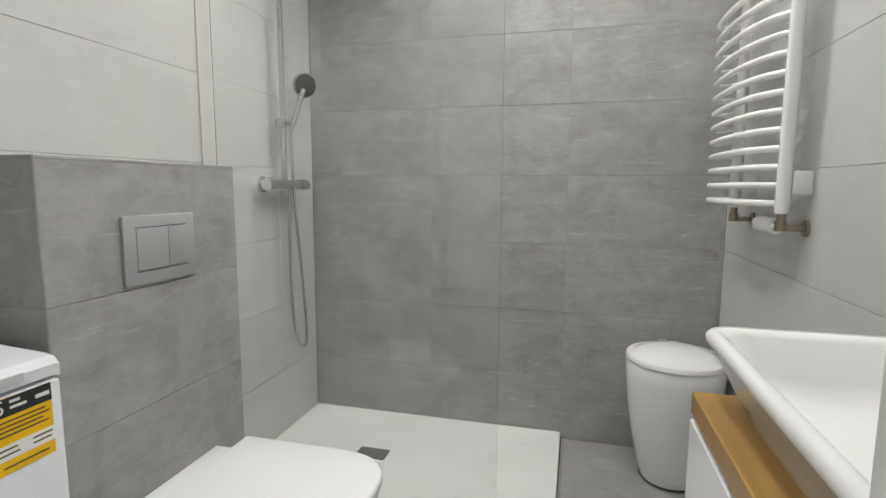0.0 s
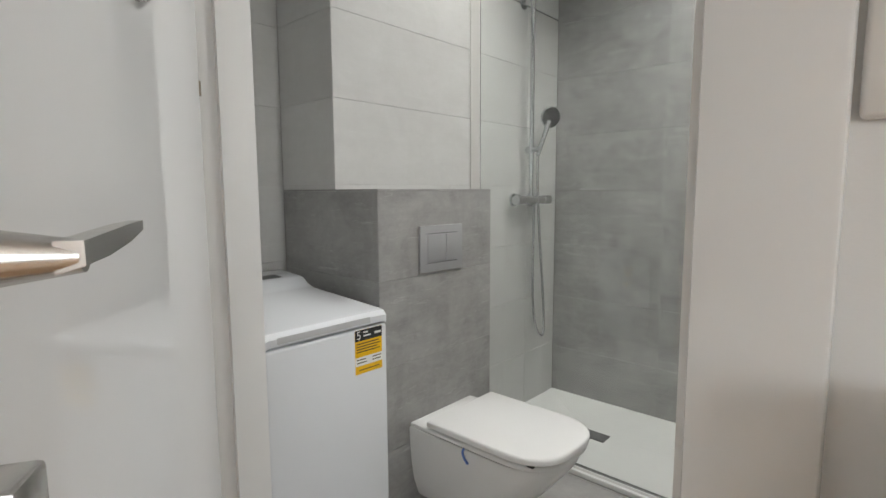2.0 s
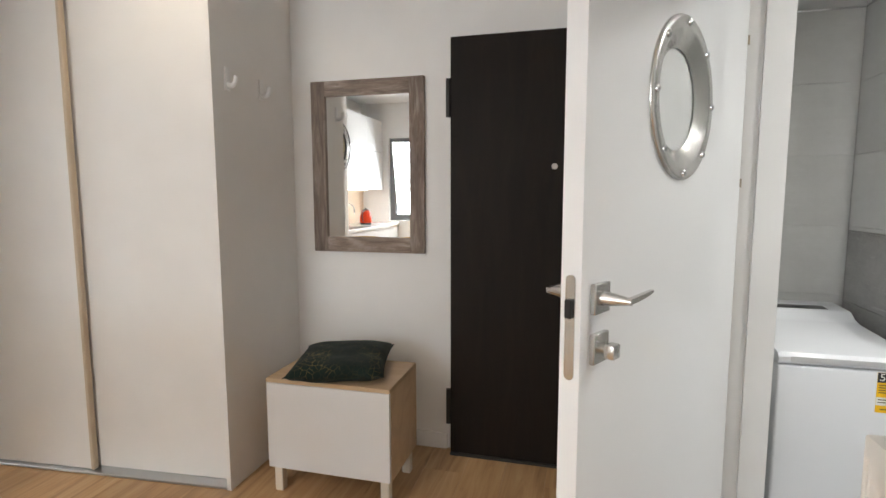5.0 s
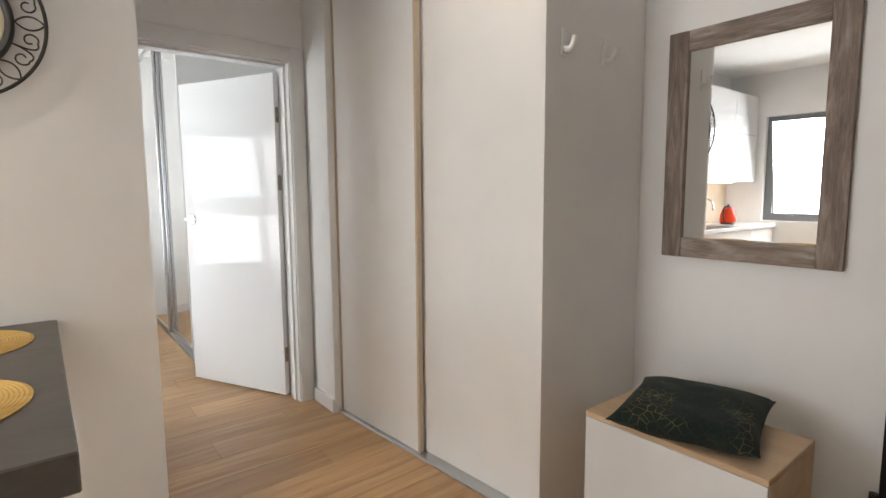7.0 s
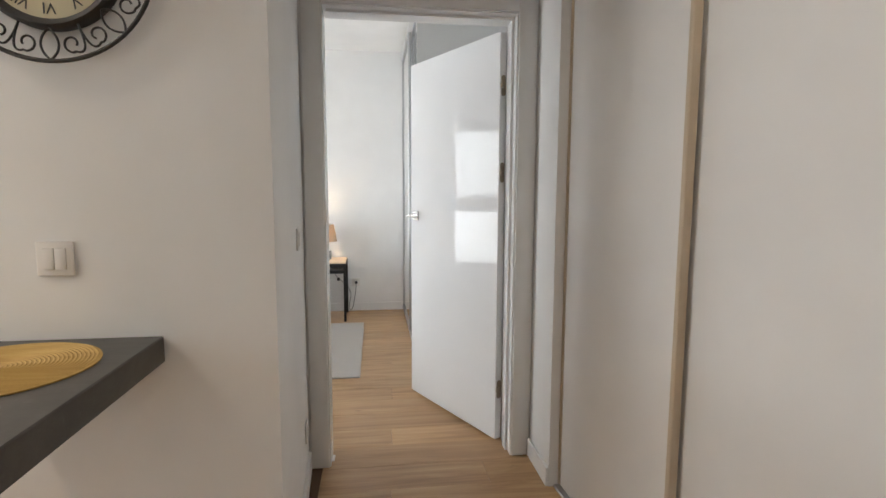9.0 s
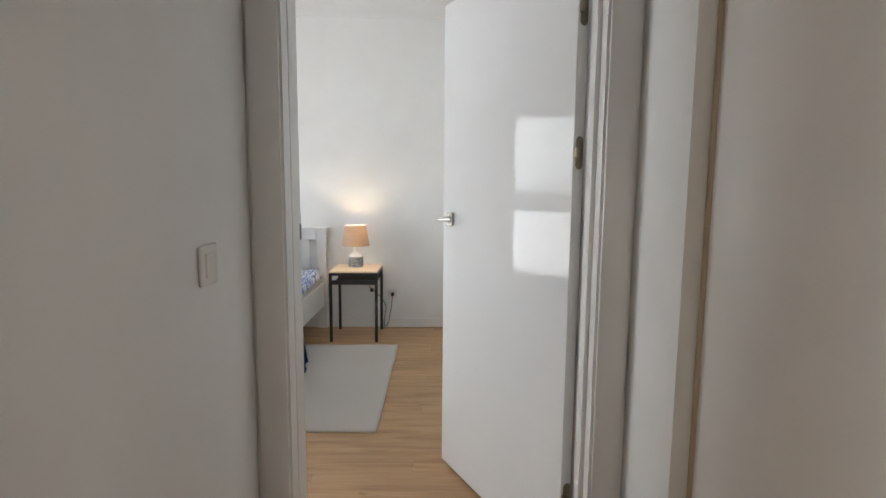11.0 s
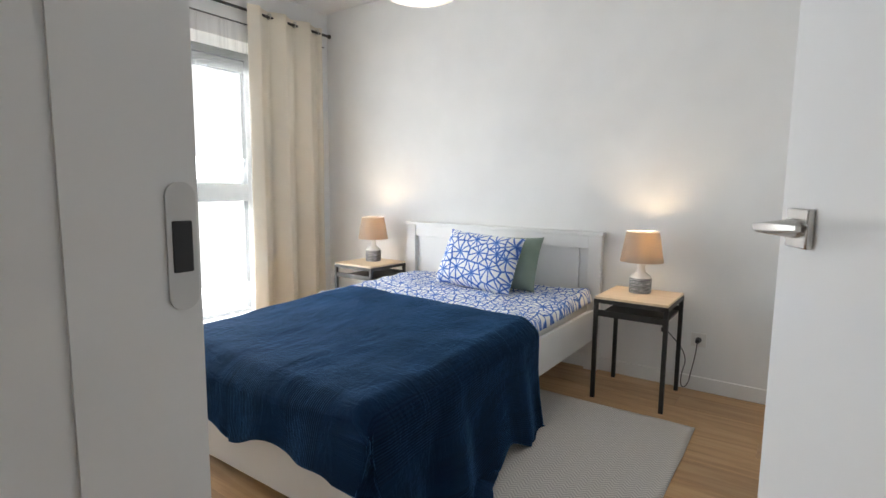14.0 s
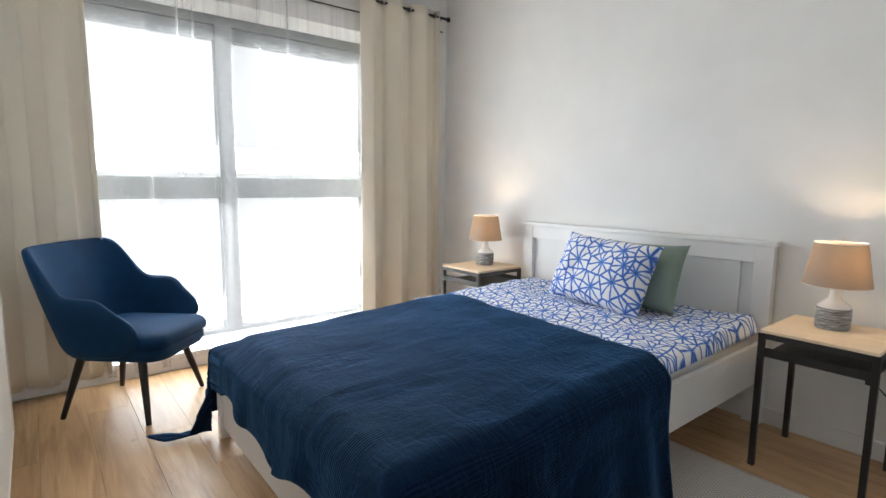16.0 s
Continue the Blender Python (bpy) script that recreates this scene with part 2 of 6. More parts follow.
# ---- mesh helpers ----
def solid(bm, x0, x1, y0, y1, z0, z1, bevel=0.0, seg=1):
    """Add a box, its edges rounded by bevel."""
    vs = [bm.verts.new((x, y, z)) for x in (x0, x1) for y in (y0, y1) for z in (z0, z1)]
    fs = [bm.faces.new([vs[i] for i in f]) for f in ((0, 1, 3, 2), (4, 6, 7, 5), (0, 4, 5, 1), (2, 3, 7, 6), (0, 2, 6, 4), (1, 5, 7, 3))]
    if bevel > 0:
        es = {e for f in fs for e in f.edges}
        bmesh.ops.bevel(bm, geom=list(es), offset=bevel, segments=seg, profile=.5, affect='EDGES', clamp_overlap=True)
    return bm


def block(x0, x1, y0, y1, z0, z1, bevel=0.0, seg=1):
    return solid(bmesh.new(), x0, x1, y0, y1, z0, z1, bevel, seg)


def ring(centre, axis_a, axis_b, r, seg, rb=None):
    rb = r if rb is None else rb
    return [centre + axis_a * (r * math.cos(2 * math.pi * i / seg)) + axis_b * (rb * math.sin(2 * math.pi * i / seg)) for i in range(seg)]


def loft(bm, rings, cap=True, closed=True):
    """Skin rings of equal length one after another."""
    rows = [[bm.verts.new(p) for p in r] for r in rings]
    n = len(rows[0])
    for a, b in zip(rows, rows[1:]):
        for i in range(n if closed else n - 1):
            j = (i + 1) % n
            bm.faces.new((a[i], a[j], b[j], b[i]))
    if cap:
        bm.faces.new(list(reversed(rows[0])))
        bm.faces.new(rows[-1])
    return bm


def frame_of(d):
    d = Vector(d).normalized()
    a = d.cross(Vector((0, 0, 1)) if abs(d.z) < .9 else Vector((1, 0, 0))).normalized()
    return a, d.cross(a).normalized()


def rod(bm, p0, p1, r0, r1=None, seg=16):
    p0, p1 = Vector(p0), Vector(p1)
    a, b = frame_of(p1 - p0)
    return loft(bm, [ring(p0, a, b, r0, seg), ring(p1, a, b, r0 if r1 is None else r1, seg)])


def tube(bm, pts, r, seg=10, closed=False):
    """A round bar along a polyline."""
    pts = [Vector(p) for p in pts]
    rings, n = [], len(pts)
    a = None
    for i, p in enumerate(pts):
        prev, nxt = (pts[i - 1], pts[(i + 1) % n]) if closed else (pts[max(0, i - 1)], pts[min(n - 1, i + 1)])
        d = (nxt - prev).normalized()
        if a is None:
            a, _ = frame_of(d)
        a = (a - d * a.dot(d)).normalized()
        rr = r[i] if isinstance(r, (list, tuple)) else r
        rings.append(ring(p, a, d.cross(a), rr, seg))
    if closed:
        rows = [[bm.verts.new(p) for p in q] for q in rings]
        for i in range(n):
            u, w = rows[i], rows[(i + 1) % n]
            for k in range(seg):
                bm.faces.new((u[k], u[(k + 1) % seg], w[(k + 1) % seg], w[k]))
        return bm
    return loft(bm, rings)


def lathe(bm, profile, seg=40, at=(0, 0, 0), sx=1.0, sy=1.0, cap=True):
    """Turn a profile of (radius, height) round z."""
    at = Vector(at)
    return loft(bm, [ring(at + Vector((0, 0, h)), Vector((sx, 0, 0)), Vector((0, sy, 0)), max(r, .0004), seg) for r, h in profile], cap)


def arc(c, r, a0, a1, n, plane="xz"):
    out = []
    for i in range(n + 1):
        a = radians(a0 + (a1 - a0) * i / n)
        u, v = r * math.cos(a), r * math.sin(a)
        out.append(Vector(c) + (Vector((u, 0, v)) if plane == "xz" else Vector((u, v, 0)) if plane == "xy" else Vector((0, u, v))))
    return out


def rounded_outline(hw, hd, r, n=6):
    """Corner-rounded rectangle in xy, half width hw, half depth hd."""
    out = []
    for cx, cy, a0 in ((hw - r, hd - r, 0), (-hw + r, hd - r, 90), (-hw + r, -hd + r, 180), (hw - r, -hd + r, 270)):
        for i in range(n + 1):
            a = radians(a0 + 90 * i / n)
            out.append(Vector((cx + r * math.cos(a), cy + r * math.sin(a), 0)))
    return out


def bezier(p0, p1, p2, p3, n=16):
    p0, p1, p2, p3 = (Vector(p) for p in (p0, p1, p2, p3))
    return [p0 * (1 - t) ** 3 + p1 * 3 * t * (1 - t) ** 2 + p2 * 3 * t * t * (1 - t) + p3 * t ** 3 for t in (i / n for i in range(n + 1))]


def link_mesh(name, bm, material, smooth=None):
    bmesh.ops.recalc_face_normals(bm, faces=bm.faces)
    me = bpy.data.meshes.new(name)
    bm.to_mesh(me)
    bm.free()
    for mat in (material if isinstance(material, (list, tuple)) else (material,)):
        me.materials.append(mat)
    if smooth is not None:
        me.shade_smooth()
        me.set_sharp_from_angle(angle=radians(smooth))
    return new(name, me)


def part(name, bm, material, parent, label="", smooth=38):
    ob = link_mesh(name, bm, material, smooth)
    ob.parent = parent
    return tagged(ob, label)


def piece(name, bm, material, label, category, group="", kind="", smooth=38):
    """A thing or a piece of the setting made of one mesh."""
    return tagged(link_mesh(name, bm, material, smooth), label, category, group, kind)


def thing(name, label, category, at=(0, 0, 0), turn=0.0, group="", kind=""):
    ob = new(name)
    ob.empty_display_size = .1
    ob.matrix_world = pose(*at, 0, 0, turn)
    return tagged(ob, label, category, group, kind)


def slabs(*boxes):
    bm = bmesh.new()
    for b in boxes:
        solid(bm, *b)
    return bm


def shell(name, boxes, material, label, category="wall"):
    return piece(name, slabs(*boxes), material, label, category, kind="structure", smooth=None)


def prism(plan, z0, z1):
    """An upright block over a plan outline that runs clockwise."""
    return loft(bmesh.new(), [[Vector((x, y, z)) for x, y in reversed(plan)] for z in (z0, z1)])


# ---- the rooms ----
H = 2.70          # ceiling over hall, kitchen and bedroom
HB = 2.50         # ceiling over the bathroom
HALL_Y = .127     # hall face of the bathroom wall
BATH_Y = .25      # its bathroom face
ENTRY_X = -1.575  # wall with the entrance door
EAST_X = 3.25     # wall with the bedroom window
KIT_X = 3.40
HEAD_Y = -6.745   # wall behind the bed
BED_Y = -3.712    # bedroom face of the bedroom door wall
COR_Y = -3.555    # corridor face of it

shell("wall_bath_front", [(-1.80, -.895, HALL_Y, BATH_Y, 0, H), (.16, KIT_X + .25, HALL_Y, BATH_Y, 0, H), (-.895, .16, HALL_Y, BATH_Y, 2.10, H)],
      WALL_WHITE, "white painted wall between hall and bathroom")
shell("wall_entry", [(ENTRY_X - .2, ENTRY_X, -3.8, HALL_Y, 0, H)], WALL_WHITE, "white painted hall wall with mirror and entrance door")
shell("wall_corridor_west", [(ENTRY_X, -.825, COR_Y, -3.268, 0, H)], WALL_WHITE, "white painted stub wall beside the wardrobe")
SK0, SK1 = .168, .218   # its corridor face runs slightly askew
piece("wall_clock", prism([(SK0, -2.632), (.89, -2.632), (.89, COR_Y), (SK1, COR_Y)], 0, H), WALL_WHITE, "white painted wall that carries the clock", "wall", kind="structure", smooth=None)
shell("wall_bedroom_door", [(ENTRY_X, -.80, BED_Y, COR_Y, 0, H), (.20, KIT_X + .25, BED_Y, COR_Y, 0, H), (-.80, .20, BED_Y, COR_Y, 2.10, H)],
      WALL_WHITE, "white painted wall with the bedroom door")
shell("wall_kitchen_window", [(KIT_X, KIT_X + .25, COR_Y, -3.12, 0, H), (KIT_X, KIT_X + .25, -1.6, HALL_Y, 0, H),
                              (KIT_X, KIT_X + .25, -3.12, -1.6, 0, .93), (KIT_X, KIT_X + .25, -3.12, -1.6, 2.18, H)], WALL_WHITE, "white kitchen wall with the window")
shell("wall_bedroom_head", [(-1.4, EAST_X + .4, HEAD_Y - .2, HEAD_Y, 0, H)], WALL_WHITE, "white painted wall behind the bed")
WIN0, WIN1, WZ0, WZ1 = -6.16, -4.05, .07, 2.27
shell("wall_bedroom_window", [(EAST_X, EAST_X + .4, HEAD_Y, WIN0, 0, H), (EAST_X, EAST_X + .4, WIN1, BED_Y, 0, H),
                              (EAST_X, EAST_X + .4, WIN0, WIN1, 0, WZ0), (EAST_X, EAST_X + .4, WIN0, WIN1, WZ1, H)], WALL_WHITE, "white bedroom wall with the tall window")
shell("wall_bedroom_west", [(-1.4, -1.2, HEAD_Y, BED_Y, 0, H)], WALL_WHITE, "white wall behind the mirrored wardrobe")
shell("ceiling", [(-1.85, 3.75, -7.0, HALL_Y, H, H + .15)], CEIL_WHITE, "white painted ceiling of hall and bedroom", "ceiling")
shell("ceiling_bathroom", [(-1.85, .70, BATH_Y, 2.45, HB, HB + .15)], CEIL_WHITE, "white painted bathroom ceiling", "ceiling")
bath_floor = shell("floor_bathroom", [(-1.80, .70, HALL_Y + .02, 2.45, -.12, -.008)], GROUT, "grey cement tile bathroom floor", "floor")
oak_floor = shell("floor", [(-1.85, 3.75, -7.0, HALL_Y + .02, -.12, -.010)], SEAM, "warm oak plank floor", "floor")

# bathroom shell behind the tiles
bath_back = shell("wall_bath_back", [(-1.80, .70, 2.283, 2.45, 0, HB)], GROUT, "back wall of the shower in grey cement tile")
bath_right = shell("wall_bath_right", [(.558, .70, BATH_Y, 2.283, 0, HB)], GROUT_LIGHT, "bathroom side wall in pale cement tile")
bath_left = shell("wall_bath_left", [(-1.75, -1.266, .795, 2.283, 0, HB)], GROUT_LIGHT, "shower side wall in pale cement tile")
bath_niche = shell("wall_bath_niche", [(-1.80, -1.606, BATH_Y, .795, 0, HB)], GROUT_LIGHT, "pale tiled wall of the washing machine niche")
ledge = shell("cistern_ledge", [(-1.266, -1.043, .795, 1.372, 0, 1.169)], GROUT, "tiled ledge that hides the toilet cistern")
bath_front = shell("wall_bath_front_lining", [(-1.606, -.895, BATH_Y, BATH_Y + .006, 0, HB), (.16, .558, BATH_Y, BATH_Y + .006, 0, HB)], GROUT_LIGHT, "pale tiled inner face of the door wall")

# windows
def window(name, label, x, y0, y1, z0, z1, posts, rails, mat, f=.07, d=.07):
    w = thing(name, label, "window", (x, (y0 + y1) / 2, z0), kind="structure")
    hy, h = (y1 - y0) / 2, z1 - z0
    part("window_frame", slabs((-d / 2, d / 2, -hy, -hy + f, 0, h), (-d / 2, d / 2, hy - f, hy, 0, h), (-d / 2, d / 2, -hy + f, hy - f, 0, f),
                               (-d / 2, d / 2, -hy + f, hy - f, h - f, h)), mat, w, smooth=None)
    for p in posts:
        part("post", block(-d / 2 - .004, d / 2 + .004, p - .055, p + .055, f, h - f, .004), mat, w, smooth=None)
    for r0, r1 in rails:
        part("rail", block(-d / 2 + .004, d / 2 - .004, -hy + f, hy - f, r0, r1, .004), mat, w, smooth=None)
    ys = [-hy + f] + [q for p in posts for q in (p - .055, p + .055)] + [hy - f]
    for a, b in zip(ys[::2], ys[1::2]):
        g = part("pane", block(-.006, .006, a, b, f, h - f), GLASS, w, smooth=None)
        g.visible_shadow = False
    return w


def glass(name, tint=(1, 1, 1), rough=0.0, ior=1.45):
    m, nt, b = base(name, tint, rough)
    b.inputs["Transmission Weight"].default_value = 1
    b.inputs["IOR"].default_value = ior
    return m


GLASS = glass("clear_glass")
SHOWER_GLASS = glass("shower_glass", (.95, .975, .965))
FROST = glass("milk_glass", (.9, .9, .88), .5)
mirror_mat, _nt, _b = base("mirror_silver", (.9, .91, .91), .01, 1)
MIRROR = mirror_mat
window("window_1", "tall bedroom window with grey frame and a low transom", EAST_X + .33, WIN0, WIN1, WZ0, WZ1, (.06,), ((.985, 1.13), (2.04, 2.13)), WINDOW_FRAME, .06)
window("window_2", "kitchen window with dark grey frame", KIT_X + .10, -3.12, -1.6, .93, 2.18, (.0,), (), WINDOW_FRAME, .09)

# bright overcast distance outside the windows
sky_glow = bpy.data.materials.new("overcast_distance")
sky_glow.use_nodes = True
sg = sky_glow.node_tree
em = sg.nodes.new("ShaderNodeEmission")
em.inputs[0].default_value, em.inputs[1].default_value = (.95, .98, 1, 1), 1.5
sg.links.new(em.outputs[0], sg.nodes["Material Output"].inputs[0])
shell("backdrop", [(14.0, 14.1, -26, 16, -9, 16)], sky_glow, "bright overcast distance beyond the windows", "backdrop")


# ---- doors ----
def casing(name, label, cat, x0, x1, top, yf, sign, w=.085, d=.014):
    """Flat door trim round an opening; yf is the wall face, sign the side it stands out to."""
    a, b = sorted((yf, yf + sign * d))
    ob = thing(name, label, cat, ((x0 + x1) / 2, yf, 0), kind="structure")
    c = (x0 + x1) / 2
    for k, (p, q, r, s) in enumerate(((x0 - w - c, x0 - c, 0, top + w), (x1 - c, x1 + w - c, 0, top + w), (x0 - c, x1 - c, top, top + w))):
        part("casing_board", block(p, q, a - yf, b - yf, r, s, .004, 2), DOOR_FILM, ob)
    return ob


def lining(name, label, x0, x1, top, y0, y1, wall0, wall1, seal, steps=()):
    """Jambs and head that line the opening, with a rebate and a dark seal."""
    ob = thing(name, label, "door frame", ((x0 + x1) / 2, (y0 + y1) / 2, 0), kind="structure")
    cx, cy = (x0 + x1) / 2, (y0 + y1) / 2
    a, b = y0 - cy, y1 - cy
    part("jamb", block(wall0 - cx, x0 - cx, a, b, 0, top + .05), DOOR_FILM, ob, smooth=None)
    if steps:
        part("jamb", slabs(*[(x - cx, wall1 - cx, p - cy, q - cy, 0, top + .05) for x, p, q in steps]), DOOR_FILM, ob, smooth=None)
    else:
        part("jamb", block(x1 - cx, wall1 - cx, a, b, 0, top + .05), DOOR_FILM, ob, smooth=None)
    part("head", block(x0 - cx, x1 - cx, a, b, top, top + .05), DOOR_FILM, ob, smooth=None)
    s0, s1 = seal
    part("stop", slabs((x0 - cx, x0 + .012 - cx, s0 - cy, s1 - cy, 0, top), (x1 - .012 - cx, x1 - cx, s0 - cy, s1 - cy, 0, top if not steps else .003),
                       (x0 + .012 - cx, x1 - .012 - cx, s0 - cy, s1 - cy, top - .012, top)), DOOR_FILM, ob, smooth=None)
    return ob


def lever(parent, x, z, y, side, way, thumb=True, turn=True):
    """Square rose with a faceted lever, and a thumb turn under it. side is +-1 along local y, way +-1 along x."""
    rose = part("rose", block(x - .028, x + .028, min(y, y + side * .011), max(y, y + side * .011), z - .028, z + .028, .002), STEEL, parent, "satin steel square rose")
    bm = bmesh.new()
    rod(bm, (x, y + side * .009, z), (x, y + side * .064, z), .0150, .0062, 20)
    blade = ((-.006, .061, .0062, .0050), (.020, .062, .0066, .0046), (.060, .061, .0058, .0040), (.100, .058, .0034, .0034))
    rings = []
    for px, py, h, d in blade:
        zc, xx = z + .05 * max(0, px), x + way * px
        rings.append([Vector((xx, y + side * (py - d), zc - h)), Vector((xx, y + side * (py + d), zc - h * .5)), Vector((xx, y + side * (py + d), zc + h)), Vector((xx, y + side * (py - d), zc + h))])
    loft(bm, rings)
    part("lever", bm, STEEL, parent, "satin steel faceted lever", smooth=25)
    if thumb:
        zt = z - .092
        part("thumb_rose", block(x - .028, x + .028, min(y, y + side * .011), max(y, y + side * .011), zt - .028, zt + .028, .002), STEEL, parent, "satin steel lock rose")
    if thumb and turn:
        bm = bmesh.new()
        rod(bm, (x, y + side * .009, zt), (x, y + side * .026, zt), .011, seg=18)
        solid(bm, x - .007, x + .020, min(y + side * .024, y + side * .044), max(y + side * .024, y + side * .044), zt - .013, zt + .013, .003, 2)
        part("thumb_turn", bm, STEEL, parent, "satin steel thumb turn")


def lock_plate(parent, x, z, half, xface):
    """Forend with latch and bolt in the free edge of a leaf (edge at +x)."""
    bm = bmesh.new()
    out = [Vector((xface, v.x, z + v.y)) for v in rounded_outline(.0095, half, .009, 5)]
    loft(bm, [out, [p + Vector((.0025, 0, 0)) for p in out]])
    plate = part("forend", bm, STEEL, parent, "steel lock forend")
    part("latch", block(xface + .002, xface + .011, -.007, .007, z + .018, z + .052, .002), BLACK_PLASTIC, plate, "dark latch")


def door_leaf(name, label, hinge, turn, w=.83, h=2.015, t=.040, z0=.012, porthole=False, roses=((.060, 1.142),), lock=True, hinges=(1.77, 1.361, .274)):
    """A leaf hung at the origin that runs along +x; +y is the side first seen."""
    d = thing(name, label, "door", (hinge[0], hinge[1], 0), turn)
    if porthole:
        cz, cx, r = 1.540, w - .426, .139
        bm = bmesh.new()
        n = 48
        for yy, flip in ((t / 2, False), (-t / 2, True)):
            hole = [bm.verts.new((cx + r * math.cos(2 * math.pi * i / n), yy, cz + r * math.sin(2 * math.pi * i / n))) for i in range(n)]
            sq = []
            for i in range(n):
                a = 2 * math.pi * i / n
                k = 1 / max(abs(math.cos(a)), abs(math.sin(a)))
                sq.append(bm.verts.new((cx + .25 * math.cos(a) * k, yy, cz + .25 * math.sin(a) * k)))
            for i in range(n):
                j = (i + 1) % n
                bm.faces.new((hole[i], hole[j], sq[j], sq[i]))
            corner = lambda x, z: bm.verts.new((x, yy, z))
            for x0, x1, za, zb in ((0, cx - .25, z0, h), (cx + .25, w, z0, h), (cx - .25, cx + .25, z0, cz - .25), (cx - .25, cx + .25, cz + .25, h)):
                bm.faces.new((corner(x0, za), corner(x1, za), corner(x1, zb), corner(x0, zb)))
        for i in range(n):
            a, b2 = 2 * math.pi * i / n, 2 * math.pi * (i + 1) / n
            bm.faces.new([bm.verts.new((cx + r * math.cos(q), yy, cz + r * math.sin(q))) for q, yy in ((a, -t / 2), (b2, -t / 2), (b2, t / 2), (a, t / 2))])
        for x0, x1, za, zb in ((0, 0, z0, h), (w, w, z0, h)):
            bm.faces.new([bm.verts.new((x0, y, z)) for y, z in ((-t / 2, za), (t / 2, za), (t / 2, zb), (-t / 2, zb))])
        for zz in (z0, h):
            bm.faces.new([bm.verts.new((x, y, zz)) for x, y in ((0, -t / 2), (w, -t / 2), (w, t / 2), (0, t / 2))])
        bmesh.ops.remove_doubles(bm, verts=bm.verts, dist=.0003)
        part("leaf", bm, DOOR_GLOSS, d, "gloss white lacquered leaf", smooth=None)
        for s in (1, -1):
            y = s * t / 2
            prof = [(.112, -.013), (.115, -.011), (.148, .008), (.153, .010), (.174, .010), (.178, .008), (.180, .004), (.180, 0.0)]
            bm = bmesh.new()
            rings = [[Vector((cx + rr * math.cos(2 * math.pi * i / 64), y + s * hh, cz + rr * math.sin(2 * math.pi * i / 64))) for i in range(64)] for rr, hh in prof]
            loft(bm, rings, cap=False)
            rim = part("porthole_ring", bm, STEEL, d, "brushed steel porthole ring", smooth=50)
            for i in range(8):
                a = radians(22.5 + 45 * i + 22.5)
                bm = bmesh.new()
                p = Vector((cx + .1645 * math.cos(a), y + s * .010, cz + .1645 * math.sin(a)))
                loft(bm, [[p + Vector((q.x, s * hh, q.z)) for q in arc((0, 0, 0), rr, 0, 337.5, 15)] for rr, hh in ((.0085, 0), (.008, .003), (.005, .0055), (.001, .006))])
                part("dome_bolt", bm, CHROME, rim)
        bm = bmesh.new()
        loft(bm, [[Vector((cx + .1345 * math.cos(2 * math.pi * i / 48), yy, cz + .1345 * math.sin(2 * math.pi * i / 48))) for i in range(48)] for yy in (-.004, .004)])
        part("porthole_pane", bm, PORT_GLASS, d, "frosted porthole pane")
    else:
        part("leaf", block(0, w, -t / 2, t / 2, z0, h, .0015), DOOR_GLOSS, d, "gloss white lacquered leaf", smooth=None)
    for fx, fz in roses:
        lever(d, w - fx, fz, t / 2, 1, -1, lock)
        lever(d, w - fx, fz, -t / 2, -1, -1, lock, False)
    if lock:
        lock_plate(d, w, 1.093, .095, w)
    else:
        lock_plate(d, w, 1.10, .09, w)
    for hz in hinges:
        bm = bmesh.new()
        out = [Vector((-.0015, v.x, hz + v.y)) for v in rounded_outline(.0135, .048, .013, 6)]
        loft(bm, [out, [p + Vector((-.002, 0, 0)) for p in out]])
        rod(bm, (-.010, t / 2 - .006, hz - .013), (-.010, t / 2 - .006, hz + .013), .0085, seg=14)
        part("hinge", bm, BRASS_DULL, d, "dull nickel hidden hinge")
    return d


PORT_GLASS = plastic("opal_pane", (.74, .76, .76), .12)
casing("door_trim_bathroom", "white flat trim round the bathroom door", "door trim", -.840, .107, 2.045, HALL_Y, -1)
casing("door_trim_bathroom", "white flat trim round the bathroom door", "door trim", -.840, .110, 2.045, BATH_Y + .006, 1, .06, .018)
bath_frame = lining("door_frame_bathroom", "white film-wrapped frame of the bathroom door", -.830, .099, 2.035, HALL_Y - .003, BATH_Y + .026, -.895, .16, (.195, .25))
BATH_TURN = -29.9
door_leaf("bathroom_door", "open gloss white bathroom door with a steel porthole", (-.781, .119), BATH_TURN, .908, porthole=True)
casing("door_trim_bedroom", "white flat trim round the bedroom door", "door trim", -.735, .126, 2.055, COR_Y, 1, .082)
casing("door_trim_bedroom", "white flat trim round the bedroom door", "door trim", -.735, .150, 2.055, BED_Y, -1, .065)
bl = lining("door_frame_bedroom", "white film-wrapped frame of the bedroom door", -.728, .120, 2.048, BED_Y - .018, COR_Y + .003, -.80, .20, (-3.655, -3.60),
            ((.120, -3.609, COR_Y + .003), (.124, -3.616, -3.609), (.120, -3.688, -3.616), (.128, BED_Y - .018, -3.688)))
STEEL_PALE = plastic("strike_white", (.62, .62, .61), .3)
strike = part("strike_plate", bmesh.new(), STEEL, bl)
bm = bmesh.new()
out = [Vector((0, v.x, v.y)) for v in rounded_outline(.014, .060, .0135, 6)]
loft(bm, [out, [p + Vector((-.003, 0, 0)) for p in out]])
me = bpy.data.meshes.new("strike_plate")
bm.to_mesh(me); bm.free(); me.materials.append(STEEL_PALE)
strike.data = me
strike.location = (.128 - (-.728 + .120) / 2, -3.712 - (BED_Y - .015 + COR_Y) / 2, 1.120)
